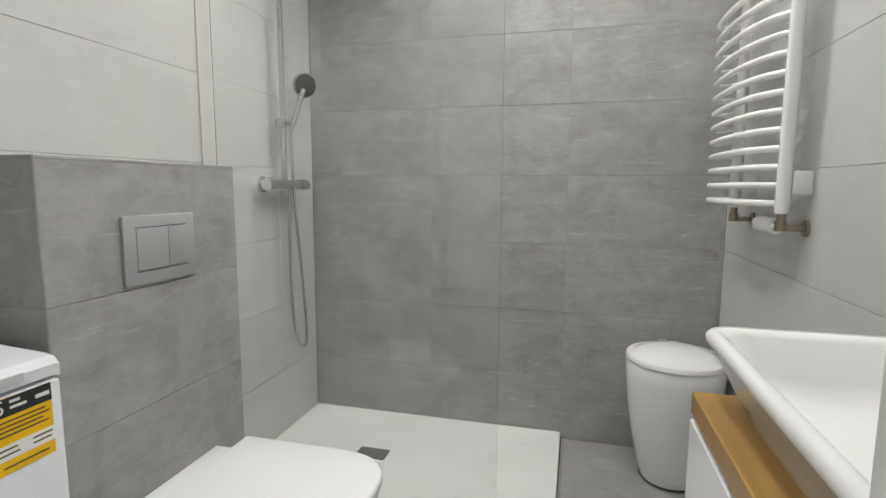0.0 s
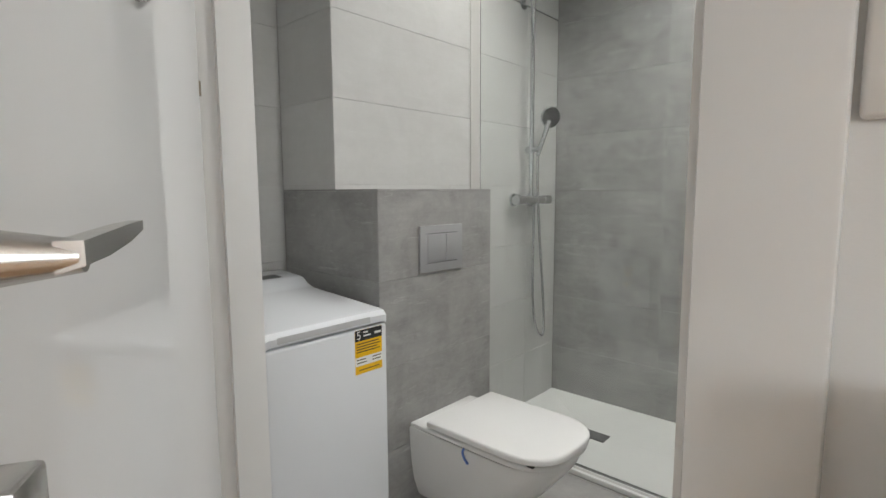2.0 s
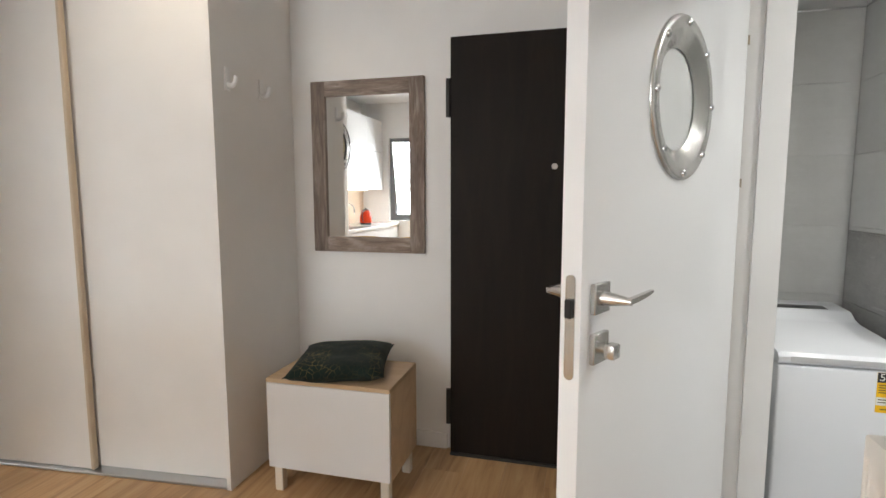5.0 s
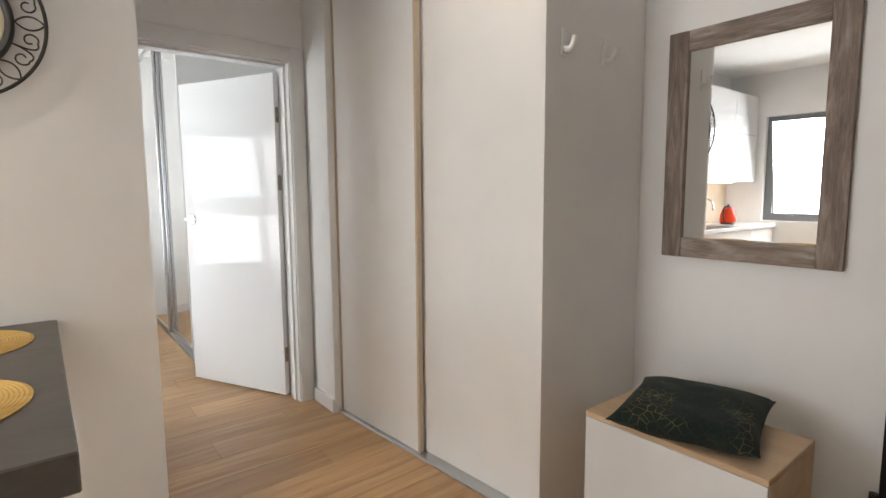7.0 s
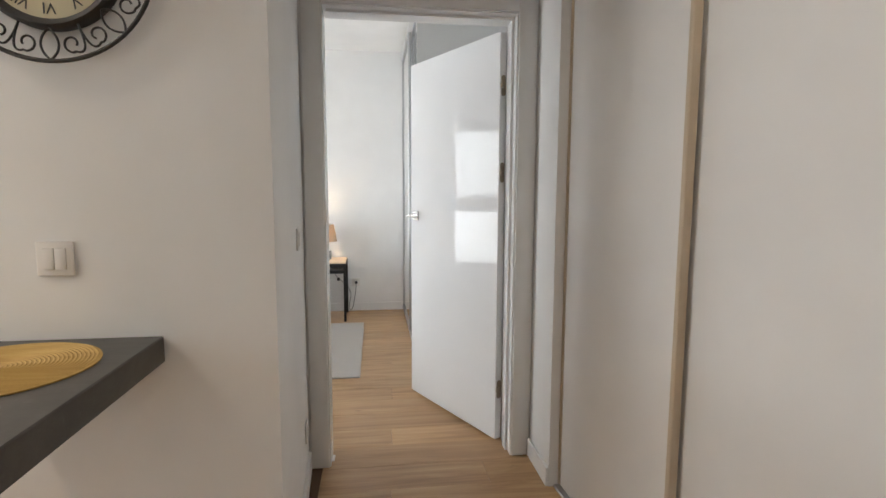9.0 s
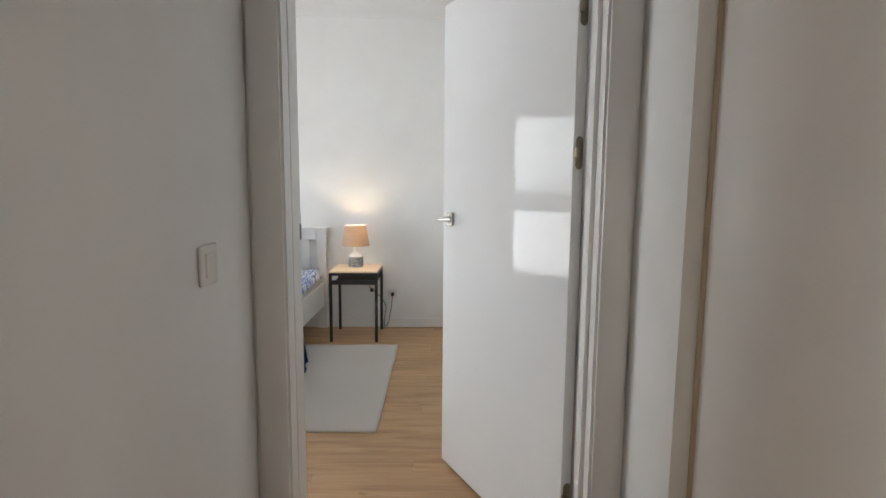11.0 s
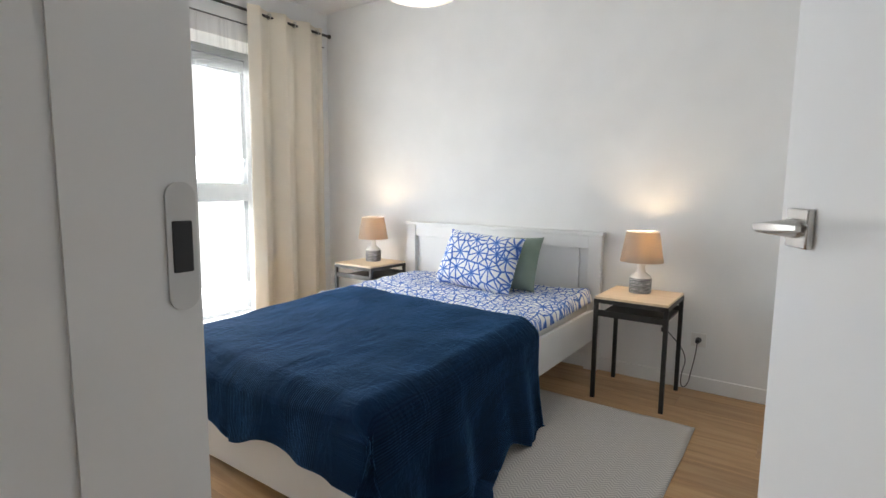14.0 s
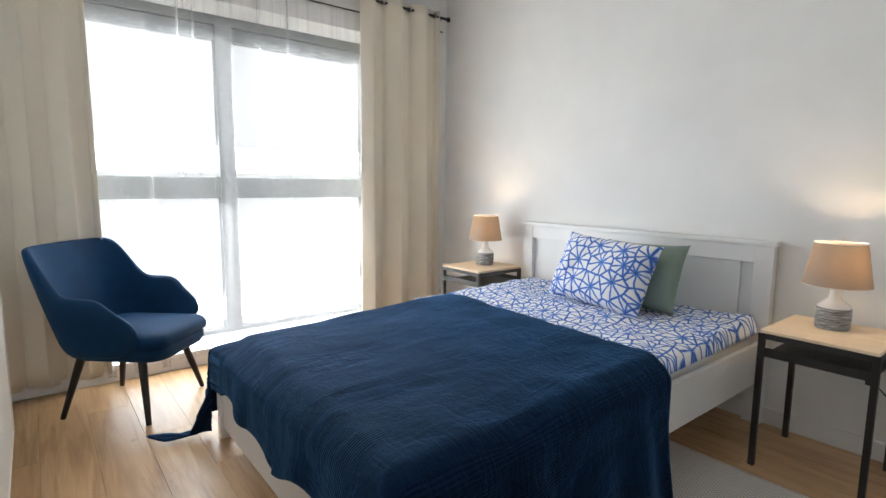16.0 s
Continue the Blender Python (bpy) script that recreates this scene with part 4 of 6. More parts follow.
def washing_machine():
    """Slim top-loading machine; local +x is its front."""
    w = thing("washing_machine", "white slim top-loading washing machine with an energy sticker", "washing machine", (-1.235, .525, 0))
    hx, hy = .305, .20
    part("body", block(-hx, hx, -hy, hy, .02, .772, .008, 3), ENAMEL, w, "white enamelled body")
    for sx in (-1, 1):
        for sy in (-1, 1):
            bm = bmesh.new()
            rod(bm, (sx * (hx - .05), sy * (hy - .05), 0), (sx * (hx - .05), sy * (hy - .05), .022), .02)
            part("foot", bm, BLACK_PLASTIC, w)
    bm = bmesh.new()
    side = [(hx - .002, .779), (hx, .800), (hx - .012, .814), (hx - .03, .818), (-.075, .838), (-.115, .848), (-.140, .866), (-.155, .871), (-hx + .02, .879), (-hx, .872), (-hx, .779)]
    hw = hy - .001
    loft(bm, [[Vector((x, y, z if abs(y) < hw - .001 else z - .004)) for x, z in side] for y in (-hw, -hw + .010, hw - .010, hw)])
    lid = part("lid", bm, ENAMEL, w, "white plastic lid sloping up to the control panel", smooth=32)
    # Grey plate on the lid front; its tone stands in for the recess's shade.
    bm = bmesh.new()
    loft(bm, [[Vector((hx + .0015 - d, y, z)) for y, z in ((-hy + ins, .786 + k), (hy - ins - .03, .786 + k), (hy - ins - .03, .803 - k), (-hy + ins, .803 - k))] for d, ins, k in ((0, .035, 0), (.001, .04, .003))])
    part("grip_recess_shade", bm, RECESS_SHADE_GREY, lid, "grip recess drawn as a grey plate for its shade", smooth=None)
    part("display", slant(-.215, -.160, -.15, .125, .8742, .8713, .003), BLACK_PLASTIC, lid, "dark display window", smooth=None)
    lx = hx + .0012
    st = part("sticker", block(lx - .001, lx, .078, .178, .640, .770), LABEL_YELLOW, w, "yellow sticker with a black heading", smooth=None)
    part("heading", block(lx, lx + .0004, .078, .178, .738, .770), LABEL_BLACK, st, smooth=None)
    part("white_band", block(lx, lx + .0004, .078, .178, .664, .690), LABEL_WHITE, st, smooth=None)
    turn = Matrix(((0, 0, 1, 0), (1, 0, 0, 0), (0, 1, 0, 0), (0, 0, 0, 1)))
    write_text("5", .034, LABEL_WHITE, st, Matrix.Translation((lx + .0006, .083, .754)) @ turn)
    for a, b, c, d, mt in ((.108, .125, .759, .764, LABEL_WHITE), (.108, .135, .749, .7535, LABEL_WHITE), (.150, .174, .750, .757, LABEL_WHITE),
                           (.083, .165, .728, .731, INK_BROWN), (.083, .172, .720, .723, INK_BROWN), (.083, .160, .712, .715, INK_BROWN), (.083, .170, .704, .707, INK_BROWN),
                           (.083, .115, .681, .684, INK_BROWN), (.083, .118, .672, .675, INK_BROWN), (.140, .174, .681, .684, INK_BROWN), (.140, .172, .672, .675, INK_BROWN), (.09, .166, .650, .653, INK_BROWN)):
        part("bar", block(lx + .0004, lx + .0007, a, b, c, d), mt, st, smooth=None)
    return w


RECESS_SHADE_GREY = plastic("lid_recess_shade", (.52, .53, .54), .3)
washing_machine()


def d_outline(w, back, front, n=20, power=2.9, z=0.0):
    """D shape in plan: straight back, rounded front (towards +x)."""
    out = [Vector((back, -w / 2, z)), Vector((back, w / 2, z))]
    straight = back + (front - back) * .60
    pts = []
    for i in range(n + 1):
        a = math.pi / 2 - math.pi * i / n
        c, s = math.cos(a), math.sin(a)
        pts.append(Vector((straight + (front - straight) * abs(c) ** (2 / power), w / 2 * math.copysign(abs(s) ** (2 / power), s), z)))
    return [out[0], out[1]] + pts


def toilet():
    t = thing("toilet", "white wall-hung toilet with closed lid", "toilet", (-1.035, 1.083, 0))
    bm = bmesh.new()
    rings = []
    for z, w, f, b in ((.055, .22, .17, .0), (.075, .255, .24, .0), (.14, .30, .36, .0), (.22, .326, .465, .0), (.30, .337, .525, .0), (.338, .340, .542, .0), (.345, .336, .539, .002)):
        rings.append(d_outline(w, b + .0005, f, z=z))
    loft(bm, rings)
    body = part("bowl", bm, CERAMIC, t, "glazed ceramic bowl", smooth=50)
    part("rear_deck", block(.0008, .115, -.166, .166, .345, .358, .005, 2), CERAMIC, t)
    for z0, z1, w, f, nm, lb in ((.352, .368, .352, .556, "seat", "white seat"), (.373, .396, .358, .562, "lid", "white slim lid")):
        bm = bmesh.new()
        loft(bm, [d_outline(w - 2 * k, .095 + k, f - k, z=z) for z, k in ((z0, .004), (z0 + .003, .0), (z1 - .006, .0), (z1 - .002, .003), (z1, .008))])
        part(nm, bm, CERAMIC, t, lb, smooth=50)
    part("hinge_block", block(.07, .10, -.12, .12, .352, .372, .003), CERAMIC, t)
    # Dark slab between seat and lid stands in for the shade in their gap.
    part("seat_gap_shade", block(.12, .50, -.155, .155, .366, .374), RUBBER_AND_SHADE, t, smooth=None)
    bm = bmesh.new()
    tube(bm, bezier((.255, -.173, .350), (.252, -.186, .345), (.262, -.184, .325), (.275, -.178, .308), 8), .004, 8)
    part("strap", bm, BLUE_STRAP, t, "small blue packing strap")
    return t


toilet()

fp = thing("flush_plate", "grey dual flush plate on the tiled ledge", "flush plate", (-1.035, 1.080, .966))
part("plate", block(0, .011, -.112, .112, -.082, .082, .003, 2), PLATE_GREY, fp)
for y0, y1 in ((-.078, .016), (.020, .078)):
    part("button", block(.010, .0135, y0, y1, -.048, .050, .002, 2), PLATE_GREY, fp, "grey push button")
# Raised dark strips give the plate's two grooves their shade.
for z in (-.052, .053):
    part("groove_shade", block(.0108, .0116, -.08, .08, z, z + .0016), RUBBER_AND_SHADE, fp, smooth=None)

# shower tray and screen
tray = thing("shower_tray", "low white composite shower tray", "shower tray", (-.659, 1.925, 0))
hx, hy = .597, .349
bm = bmesh.new()
o0 = rounded_outline(hx, hy, .006, 2)
lift = lambda pts, z, k=1.0: [Vector((p.x * k, p.y * (1 - (1 - k) * 1.6), z)) for p in pts]
loft(bm, [lift(o0, 0), lift(o0, .026), lift(o0, .030, .997), lift(o0, .030, .965), lift(o0, .024, .945), lift(o0, .021, .30)])
part("tray", bm, TRAY_WHITE, tray, smooth=25)
part("drain_cover", block(-.215, -.085, -.07, .01, .0215, .027, .003), PLATE_DARK := plastic("drain_grey", (.16, .16, .16), .4), tray, "dark grey drain cover", smooth=None)
part("front_profile", block(-hx, hx, -hy - .016, -hy - .001, 0, .022, .003), TRAY_WHITE, tray, smooth=None)
screen = thing("shower_screen", "frameless clear glass shower screen on the tray edge", "shower screen", (-.752, 1.588, .030))
part("glass_sheet", block(-.500, .502, -.004, .004, .004, 2.17, .001), SHOWER_GLASS, screen, "clear glass sheet", smooth=None).visible_shadow = False
part("wall_profile", block(-.506, -.500, -.070, -.006, .0, 2.17, .002), GROUT_LIGHT, screen, "pale wall profile", smooth=None)
part("foot_profile", block(-.498, .502, -.008, .008, 0, .006), CHROME, screen, smooth=None)


def shower_set():
    s = thing("shower_set", "chrome shower set with rail, thermostatic mixer and hose", "shower", (-1.258, 1.935, 0))
    xr = .058
    bm = bmesh.new()
    rod(bm, (xr, 0, 1.13), (xr, 0, 2.24), .011, seg=20)
    tube(bm, [(xr, 0, 2.235)] + bezier((xr, 0, 2.24), (xr, 0, 2.30), (xr + .03, 0, 2.32), (xr + .08, 0, 2.32), 8) + [(xr + .36, 0, 2.32), (xr + .38, 0, 2.31), (xr + .385, 0, 2.27)], .0105, 14)
    part("rail", bm, CHROME, s, "chrome rail with overhead arm")
    bm = bmesh.new()
    lathe(bm, [(.02, .03), (.025, .016), (.11, .010), (.115, .004), (.11, 0)], 40, (xr + .385, 0, 2.245))
    part("rain_head", bm, CHROME, s, "round chrome rain head")
    bm = bmesh.new()
    for z in (2.08,):
        rod(bm, (.0, 0, z), (xr, 0, z), .010, seg=14)
        rod(bm, (.0, 0, z), (.006, 0, z), .026, seg=24)
    part("rail_bracket", bm, CHROME, s)
    bm = bmesh.new()
    rod(bm, (.065, -.14, 1.125), (.065, .155, 1.125), .021, seg=28)
    for y in (-.075, .075):
        rod(bm, (.065, y, 1.125), (.012, y, 1.125), .017, seg=20)
        rod(bm, (0, y, 1.125), (.010, y, 1.125), .033, seg=28)
    mx = part("mixer", bm, CHROME, s, "chrome thermostatic mixer bar")
    for y0, y1 in ((-.142, -.098), (.100, .157)):
        bm = bmesh.new()
        rod(bm, (.065, y0, 1.125), (.065, y1, 1.125), .0235, seg=28)
        part("mixer_knob", bm, CHROME, mx)
    part("mixer_stop", block(.058, .072, -.128, -.114, 1.145, 1.155, .002), CHROME, mx)
    bm = bmesh.new()
    rod(bm, (xr - .008, -.018, 1.372), (xr - .008, .018, 1.372), .019, seg=20)
    rod(bm, (xr, 0, 1.372), (xr + .035, .01, 1.378), .015, .013, 16)
    part("slider", bm, CHROME, s, "chrome slide holder")
    g0, g1 = Vector((xr + .03, .01, 1.345)), Vector((xr + .05, .078, 1.515))
    bm = bmesh.new()
    tube(bm, [g0, g0.lerp(g1, .3), g0.lerp(g1, .75), g1], [.0095, .012, .0125, .016], 16)
    hd = part("spray_grip", bm, CHROME, s, "chrome spray grip")
    nrm = Vector((.80, -.55, -.22)).normalized()
    a, b = frame_of(nrm)
    c = g1 + Vector((0, .012, .022))
    bm = bmesh.new()
    loft(bm, [ring(c + nrm * d, a, b, r, 36) for r, d in ((.018, -.022), (.042, -.012), (.052, .0), (.052, .008), (.049, .012))])
    part("spray_head", bm, CHROME, hd)
    bm = bmesh.new()
    loft(bm, [ring(c + nrm * d, a, b, r, 36) for r, d in ((.047, .0118), (.046, .0135))])
    face = part("spray_face", bm, RUBBER_AND_SHADE, hd, "dark grey spray face")
    bm = bmesh.new()
    for rr, k in ((.012, 6), (.024, 12), (.036, 18)):
        for i in range(k):
            q = c + nrm * .0135 + a * rr * math.cos(2 * math.pi * i / k) + b * rr * math.sin(2 * math.pi * i / k)
            rod(bm, q, q + nrm * .0015, .0018, seg=6)
    part("nozzles", bm, PLATE_GREY, face)
    bm = bmesh.new()
    pts = bezier((.065, .02, 1.105), (.066, .012, .85), (.05, .02, .55), (.055, .075, .44), 16) + bezier((.055, .075, .44), (.058, .115, .375), (.065, .135, .40), (.066, .130, .46), 10)[1:] + bezier((.066, .130, .46), (.07, .105, .75), (.078, .02, 1.05), tuple(g0), 18)[1:]
    tube(bm, pts, .0068, 10)
    part("hose", bm, CHROME, s, "chrome spiral hose")
    return s


shower_set()


def towel_radiator():
    r = thing("towel_radiator", "white curved-bar towel radiator with valves", "radiator", (.55, 1.537, 1.035))
    x0 = -.062
    yf = .415
    bm = bmesh.new()
    rod(bm, (x0, 0, .02), (x0, 0, 1.12), .0175, seg=20)
    part("upright", bm, RAD_WHITE, r)
    bm = bmesh.new()
    rod(bm, (x0, yf, .02), (x0, yf, 1.12), .0175, seg=20)
    part("upright", bm, RAD_WHITE, r)
    zs = [.045 + .0475 * i for i in range(13)] + [.045 + .0475 * (i + 1.2) for i in range(13, 18)] + [.045 + .0475 * (i + 2.4) for i in range(18, 20)]
    for z in zs:
        bm = bmesh.new()
        pts = bezier((x0, 0, z), (x0 - .072, .04, z), (x0 - .088, .22, z), (x0 - .080, .405, z), 12) + bezier((x0 - .080, .405, z), (x0 - .076, .485, z), (x0 - .02, .485, z), (x0, yf, z), 10)[1:]
        tube(bm, pts, .0095, 10)
        part("bar", bm, RAD_WHITE, r)
    for y, z in ((0, .10), (yf, .10), (0, 1.0), (yf, 1.0)):
        bm = block(x0 + .016, -.001, y - .018, y + .018, z - .03, z + .03, .004, 2)
        part("bracket", bm, RAD_WHITE, r, smooth=30)
    for y in (0.0, yf):
        bm = bmesh.new()
        rod(bm, (x0, y, .022), (x0, y, -.02), .011, seg=14)
        rod(bm, (x0, y, .0), (x0, y, -.026), .015, seg=8)
        rod(bm, (x0, y, -.018), (-.002, y, -.018), .0085, seg=14)
        rod(bm, (-.008, y, -.018), (-.001, y, -.018), .022, seg=20)
        v = part("valve", bm, BRASS_DULL, r, "bare brass valve")
    bm = bmesh.new()
    rod(bm, (x0, .03, -.016), (x0, .15, -.016), .021, .023, 24)
    rod(bm, (x0, .0, -.016), (x0, .035, -.016), .012, seg=14)
    part("thermostat_head", bm, RAD_WHITE, r, "white thermostat head")
    return r


RAD_WHITE = lacquer("towel_rail_white", (.82, .82, .81), .2)
towel_radiator()


def bin_pot():
    b = thing("waste_bin", "white glossy egg-shaped lidded bin", "bin", (.356, 2.065, 0))
    bm = bmesh.new()
    lathe(bm, [(.085, .0), (.104, .004), (.121, .06), (.147, .18), (.165, .30), (.174, .40), (.177, .468), (.174, .473)], 56)
    part("body", bm, BIN_WHITE, b, smooth=50)
    bm = bmesh.new()
    lathe(bm, [(.172, .471), (.179, .475), (.179, .484), (.174, .492), (.150, .494), (.145, .498), (.12, .509), (.075, .518), (.0, .522)], 56)
    part("lid", bm, BIN_WHITE, b, "domed lid", smooth=40)
    bm = bmesh.new()
    lathe(bm, [(.105, .0), (.110, .006), (.106, .008)], 56)
    part("base_ring", bm, RUBBER_AND_SHADE, b)
    for dx, dy in ((-.03, .12), (.012, .105)):
        part("lid_button", block(dx - .018, dx + .018, dy - .008, dy + .008, .5035, .514, .003, 2), PLATE_GREY, b, smooth=30)
    return b


bin_pot()


def vanity():
    v = thing("vanity_unit", "white vanity cabinet with drawer", "cabinet", (.365, .615, 0))
    part("carcass", block(-.178, .183, -.315, .313, .25, .742), TRIM_WHITE, v, smooth=None)
    for z0, z1 in ((.255, .492), (.497, .735)):
        part("drawer_front", block(-.196, -.178, -.315, .313, z0, z1, .002), KITCHEN_GLOSS, v, "gloss white drawer front", smooth=None)
    piece("worktop", block(.170, .549, .292, .932, .744, .781, .003, 2), SINK_OAK, "oiled oak worktop under the basin", "worktop", smooth=None)
    w = thing("washbasin", "white rectangular countertop washbasin", "washbasin", (.3635, .612, .781))
    hx, hy = .1855, .328
    def r(dx, dy, z, rad):
        return [Vector((p.x, p.y, z)) for p in rounded_outline(hx - dx, hy - dy, rad, 8)]
    bm = bmesh.new()
    loft(bm, [r(.05, .075, 0, .05), r(.035, .05, .03, .05), r(.008, .012, .088, .055), r(.0, .0, .098, .042), r(.0, .0, .108, .042), r(.005, .005, .114, .04), r(.018, .018, .114, .03),
              r(.028, .030, .105, .04), r(.045, .05, .05, .04), r(.065, .085, .022, .05), r(.12, .22, .016, .04)])
    part("bowl", bm, CERAMIC, w, smooth=50)
    bm = bmesh.new()
    lathe(bm, [(.018, .017), (.022, .019), (.02, .021), (.0, .022)], 24)
    part("waste", bm, CHROME, w, "chrome waste")


vanity()


# ---- bedroom ----
BX0, BX1, BYH, BYF = .694, 2.285, -6.738, -4.565
BCX, BCY = (BX0 + BX1) / 2, (BYH + BYF) / 2
bed = thing("bed", "white wooden double bed with panelled headboard", "bed", (BCX, BCY, 0))
bx, by = (BX1 - BX0) / 2, (BYF - BYH) / 2
for s in (-1, 1):
    part("headboard_post", block(s * bx - (.085 if s > 0 else 0), s * bx + (0 if s > 0 else .085), -by, -by + .045, 0, .885, .003, 2), BED_WHITE, bed, smooth=None)
    fx = bx - (.085 if s > 0 else 0)   # the far side of the frame stands in from the headboard
    part("side_rail", block(s * (fx - .03) - .012, s * (fx - .03) + .012, -by + .045, by - .03, .215, .415, .003, 2), BED_WHITE, bed, smooth=None)
    part("foot_post", block(s * fx - (.05 if s > 0 else 0), s * fx + (0 if s > 0 else .05), by - .05, by, 0, .40, .003, 2), BED_WHITE, bed, smooth=None)
part("headboard_rail", block(-bx + .085, bx - .085, -by + .002, -by + .043, .80, .885, .003, 2), BED_WHITE, bed, smooth=None)
part("headboard_cap", block(-bx - .012, bx + .012, -by - .004, -by + .055, .885, .910, .004, 2), BED_WHITE, bed, smooth=None)
part("headboard_panel", block(-bx + .15, bx - .15, -by + .010, -by + .028, .30, .80, .002), BED_WHITE, bed, smooth=None)
for s in (-1, 1):
    part("headboard_slat", block(min(s * (bx - .085), s * (bx - .15)), max(s * (bx - .085), s * (bx - .15)), -by + .002, -by + .010, .30, .80), BED_WHITE, bed, smooth=None)
part("headboard_low_rail", block(-bx + .085, bx - .085, -by + .002, -by + .043, .22, .30, .003), BED_WHITE, bed, smooth=None)
part("footboard", block(-bx + .05, bx - .135, by - .038, by - .012, .05, .395, .003, 2), BED_WHITE, bed, smooth=None)
part("slat_base", block(-bx + .045, bx - .13, -by + .05, by - .05, .27, .30), BENCH_LEG, bed, smooth=None)
piece("mattress", block(BX0 + .06, BX1 - .145, BYH + .055, BYF - .06, .302, .472, .045, 4), MATTRESS, "white mattress on the bed", "mattress", smooth=60)


def drape(x0, x1, y0, y1, top, sides, foot, r, nx, ny, puff, fold, seed, floor=.012, skew=0.0, left_extra=0.0, rise=0.0, taper=0.0, keep=None, hem=0.0):
    """A cloth laid over a box: flat on top, rounded over the edges, hanging in folds at the sides and the foot (+y)."""
    w, ln = x1 - x0, y1 - y0
    cx = (x0 + x1) / 2

    def bend(over):
        """Out and down for a length of cloth past the edge."""
        if over <= 0:
            return 0.0, 0.0
        q = r * math.pi / 2
        if over < q:
            return r * math.sin(over / r), r * (1 - math.cos(over / r))
        return r, r + over - q

    def place(u, v, trail=0.0):
        ou = max(0.0, abs(u) - (w / 2 - r))
        ov = max(0.0, v - (ln - r))
        sgn = 1 if u > 0 else -1
        bu, bv = sgn * min(abs(u), w / 2 - r), min(v, ln - r)
        over = math.hypot(ou, ov)
        out, down = bend(over)
        ang = math.atan2(ov, ou) if over > 0 else 0
        dx, dy = math.cos(ang) * sgn, math.sin(ang)
        along = (v if ov < ou else u * 1.0) + ang * .25
        hang = max(0.0, down - r * .6)
        ripple = (math.sin(along * 13 + seed) * .5 + math.sin(along * 23 + seed * 2.3) * .3 + noise.noise((along * 5, seed, 0)) * .8) * fold * min(1.0, hang * 3.2)
        corner = math.sin(2 * ang) if ou > 0 and ov > 0 else 0
        flare = out + hang * (.10 if sgn > 0 else .19) + max(ripple, -.03 - out * .5) + corner * hang * .34
        x, y = cx + bu + dx * flare, y0 + bv + dy * flare
        zz = top - down + rise * min(1, v / ln)
        if over < r:
            zz += (noise.noise((u * 3.2 + seed, v * 3.2, 1.0)) * .6 + noise.noise((u * 9 + seed, v * 7, 2.0)) * .25 + noise.noise((u * 26, v * 9 + seed, 4.0)) * .10) * puff
        if zz < floor:
            slide = floor - zz
            x, y, zz = x + dx * slide * .8, y + dy * slide * .8, floor + .004 + .010 * abs(math.sin(along * 20 + seed))
        y += skew * u
        x, y = x - .05 * trail * min(1, hang * 2), y + .10 * trail * min(1, hang * 2)
        if keep:
            k = min(1.0, max(0.0, (top + rise * min(1, v / ln) - .015 - zz) / .07))
            k = k * k * (3 - 2 * k)
            xl, xr, foot_y = keep
            fold_out = max(0.0, ripple) + hang * .03
            lim = xr + fold_out if sgn > 0 else xl - fold_out
            if ou > 0 and (x - lim) * sgn < 0:
                x = x * (1 - k) + lim * k
            if ov > 0 and y < foot_y + fold_out:
                y = y * (1 - k) + (foot_y + fold_out) * k
        return Vector((x, y, zz))

    us = np.linspace(-(w / 2 + sides), w / 2 + sides, nx)
    vs = np.linspace(0.0, ln + foot, ny)
    bm = bmesh.new()
    rows = []
    for v in vs:
        row = []
        for u in us:
            uu, vv = float(u), float(v)
            past, k = abs(uu) - w / 2, 0.0
            if past > 0 and taper:
                uu = math.copysign(w / 2 + past * (1 - (taper if uu > 0 else 0) * min(1, vv / ln)), uu)
            if left_extra and uu > w / 2 - .1 and vv > ln - .1:
                k = (min(1, (uu - w / 2 + .1) / (sides + .1)) * min(1, (vv - ln + .1) / (foot + .1))) ** .65
                uu, vv = uu + left_extra * k * .35, vv + left_extra * k
            if hem and past > 0 and uu < 0:
                uu -= past / sides * (-.085 * math.exp(-((vv - .36) / .13) ** 2) + .05 * min(1, max(0, (vv - .45) / .2)))
            if hem and vv > ln:
                vv += (vv - ln) / foot * hem * (math.sin(uu * 7.5 + 1.2) + .6 * math.sin(uu * 17 + 2))
            row.append(bm.verts.new(place(uu, vv, k)))
        rows.append(row)
    for a, b in zip(rows, rows[1:]):
        for i in range(nx - 1):
            bm.faces.new((a[i], a[i + 1], b[i + 1], b[i]))
    return bm


def solidified(ob, t):
    md = ob.modifiers.new("thickness", 'SOLIDIFY')
    md.thickness, md.offset = t, 1
    return ob


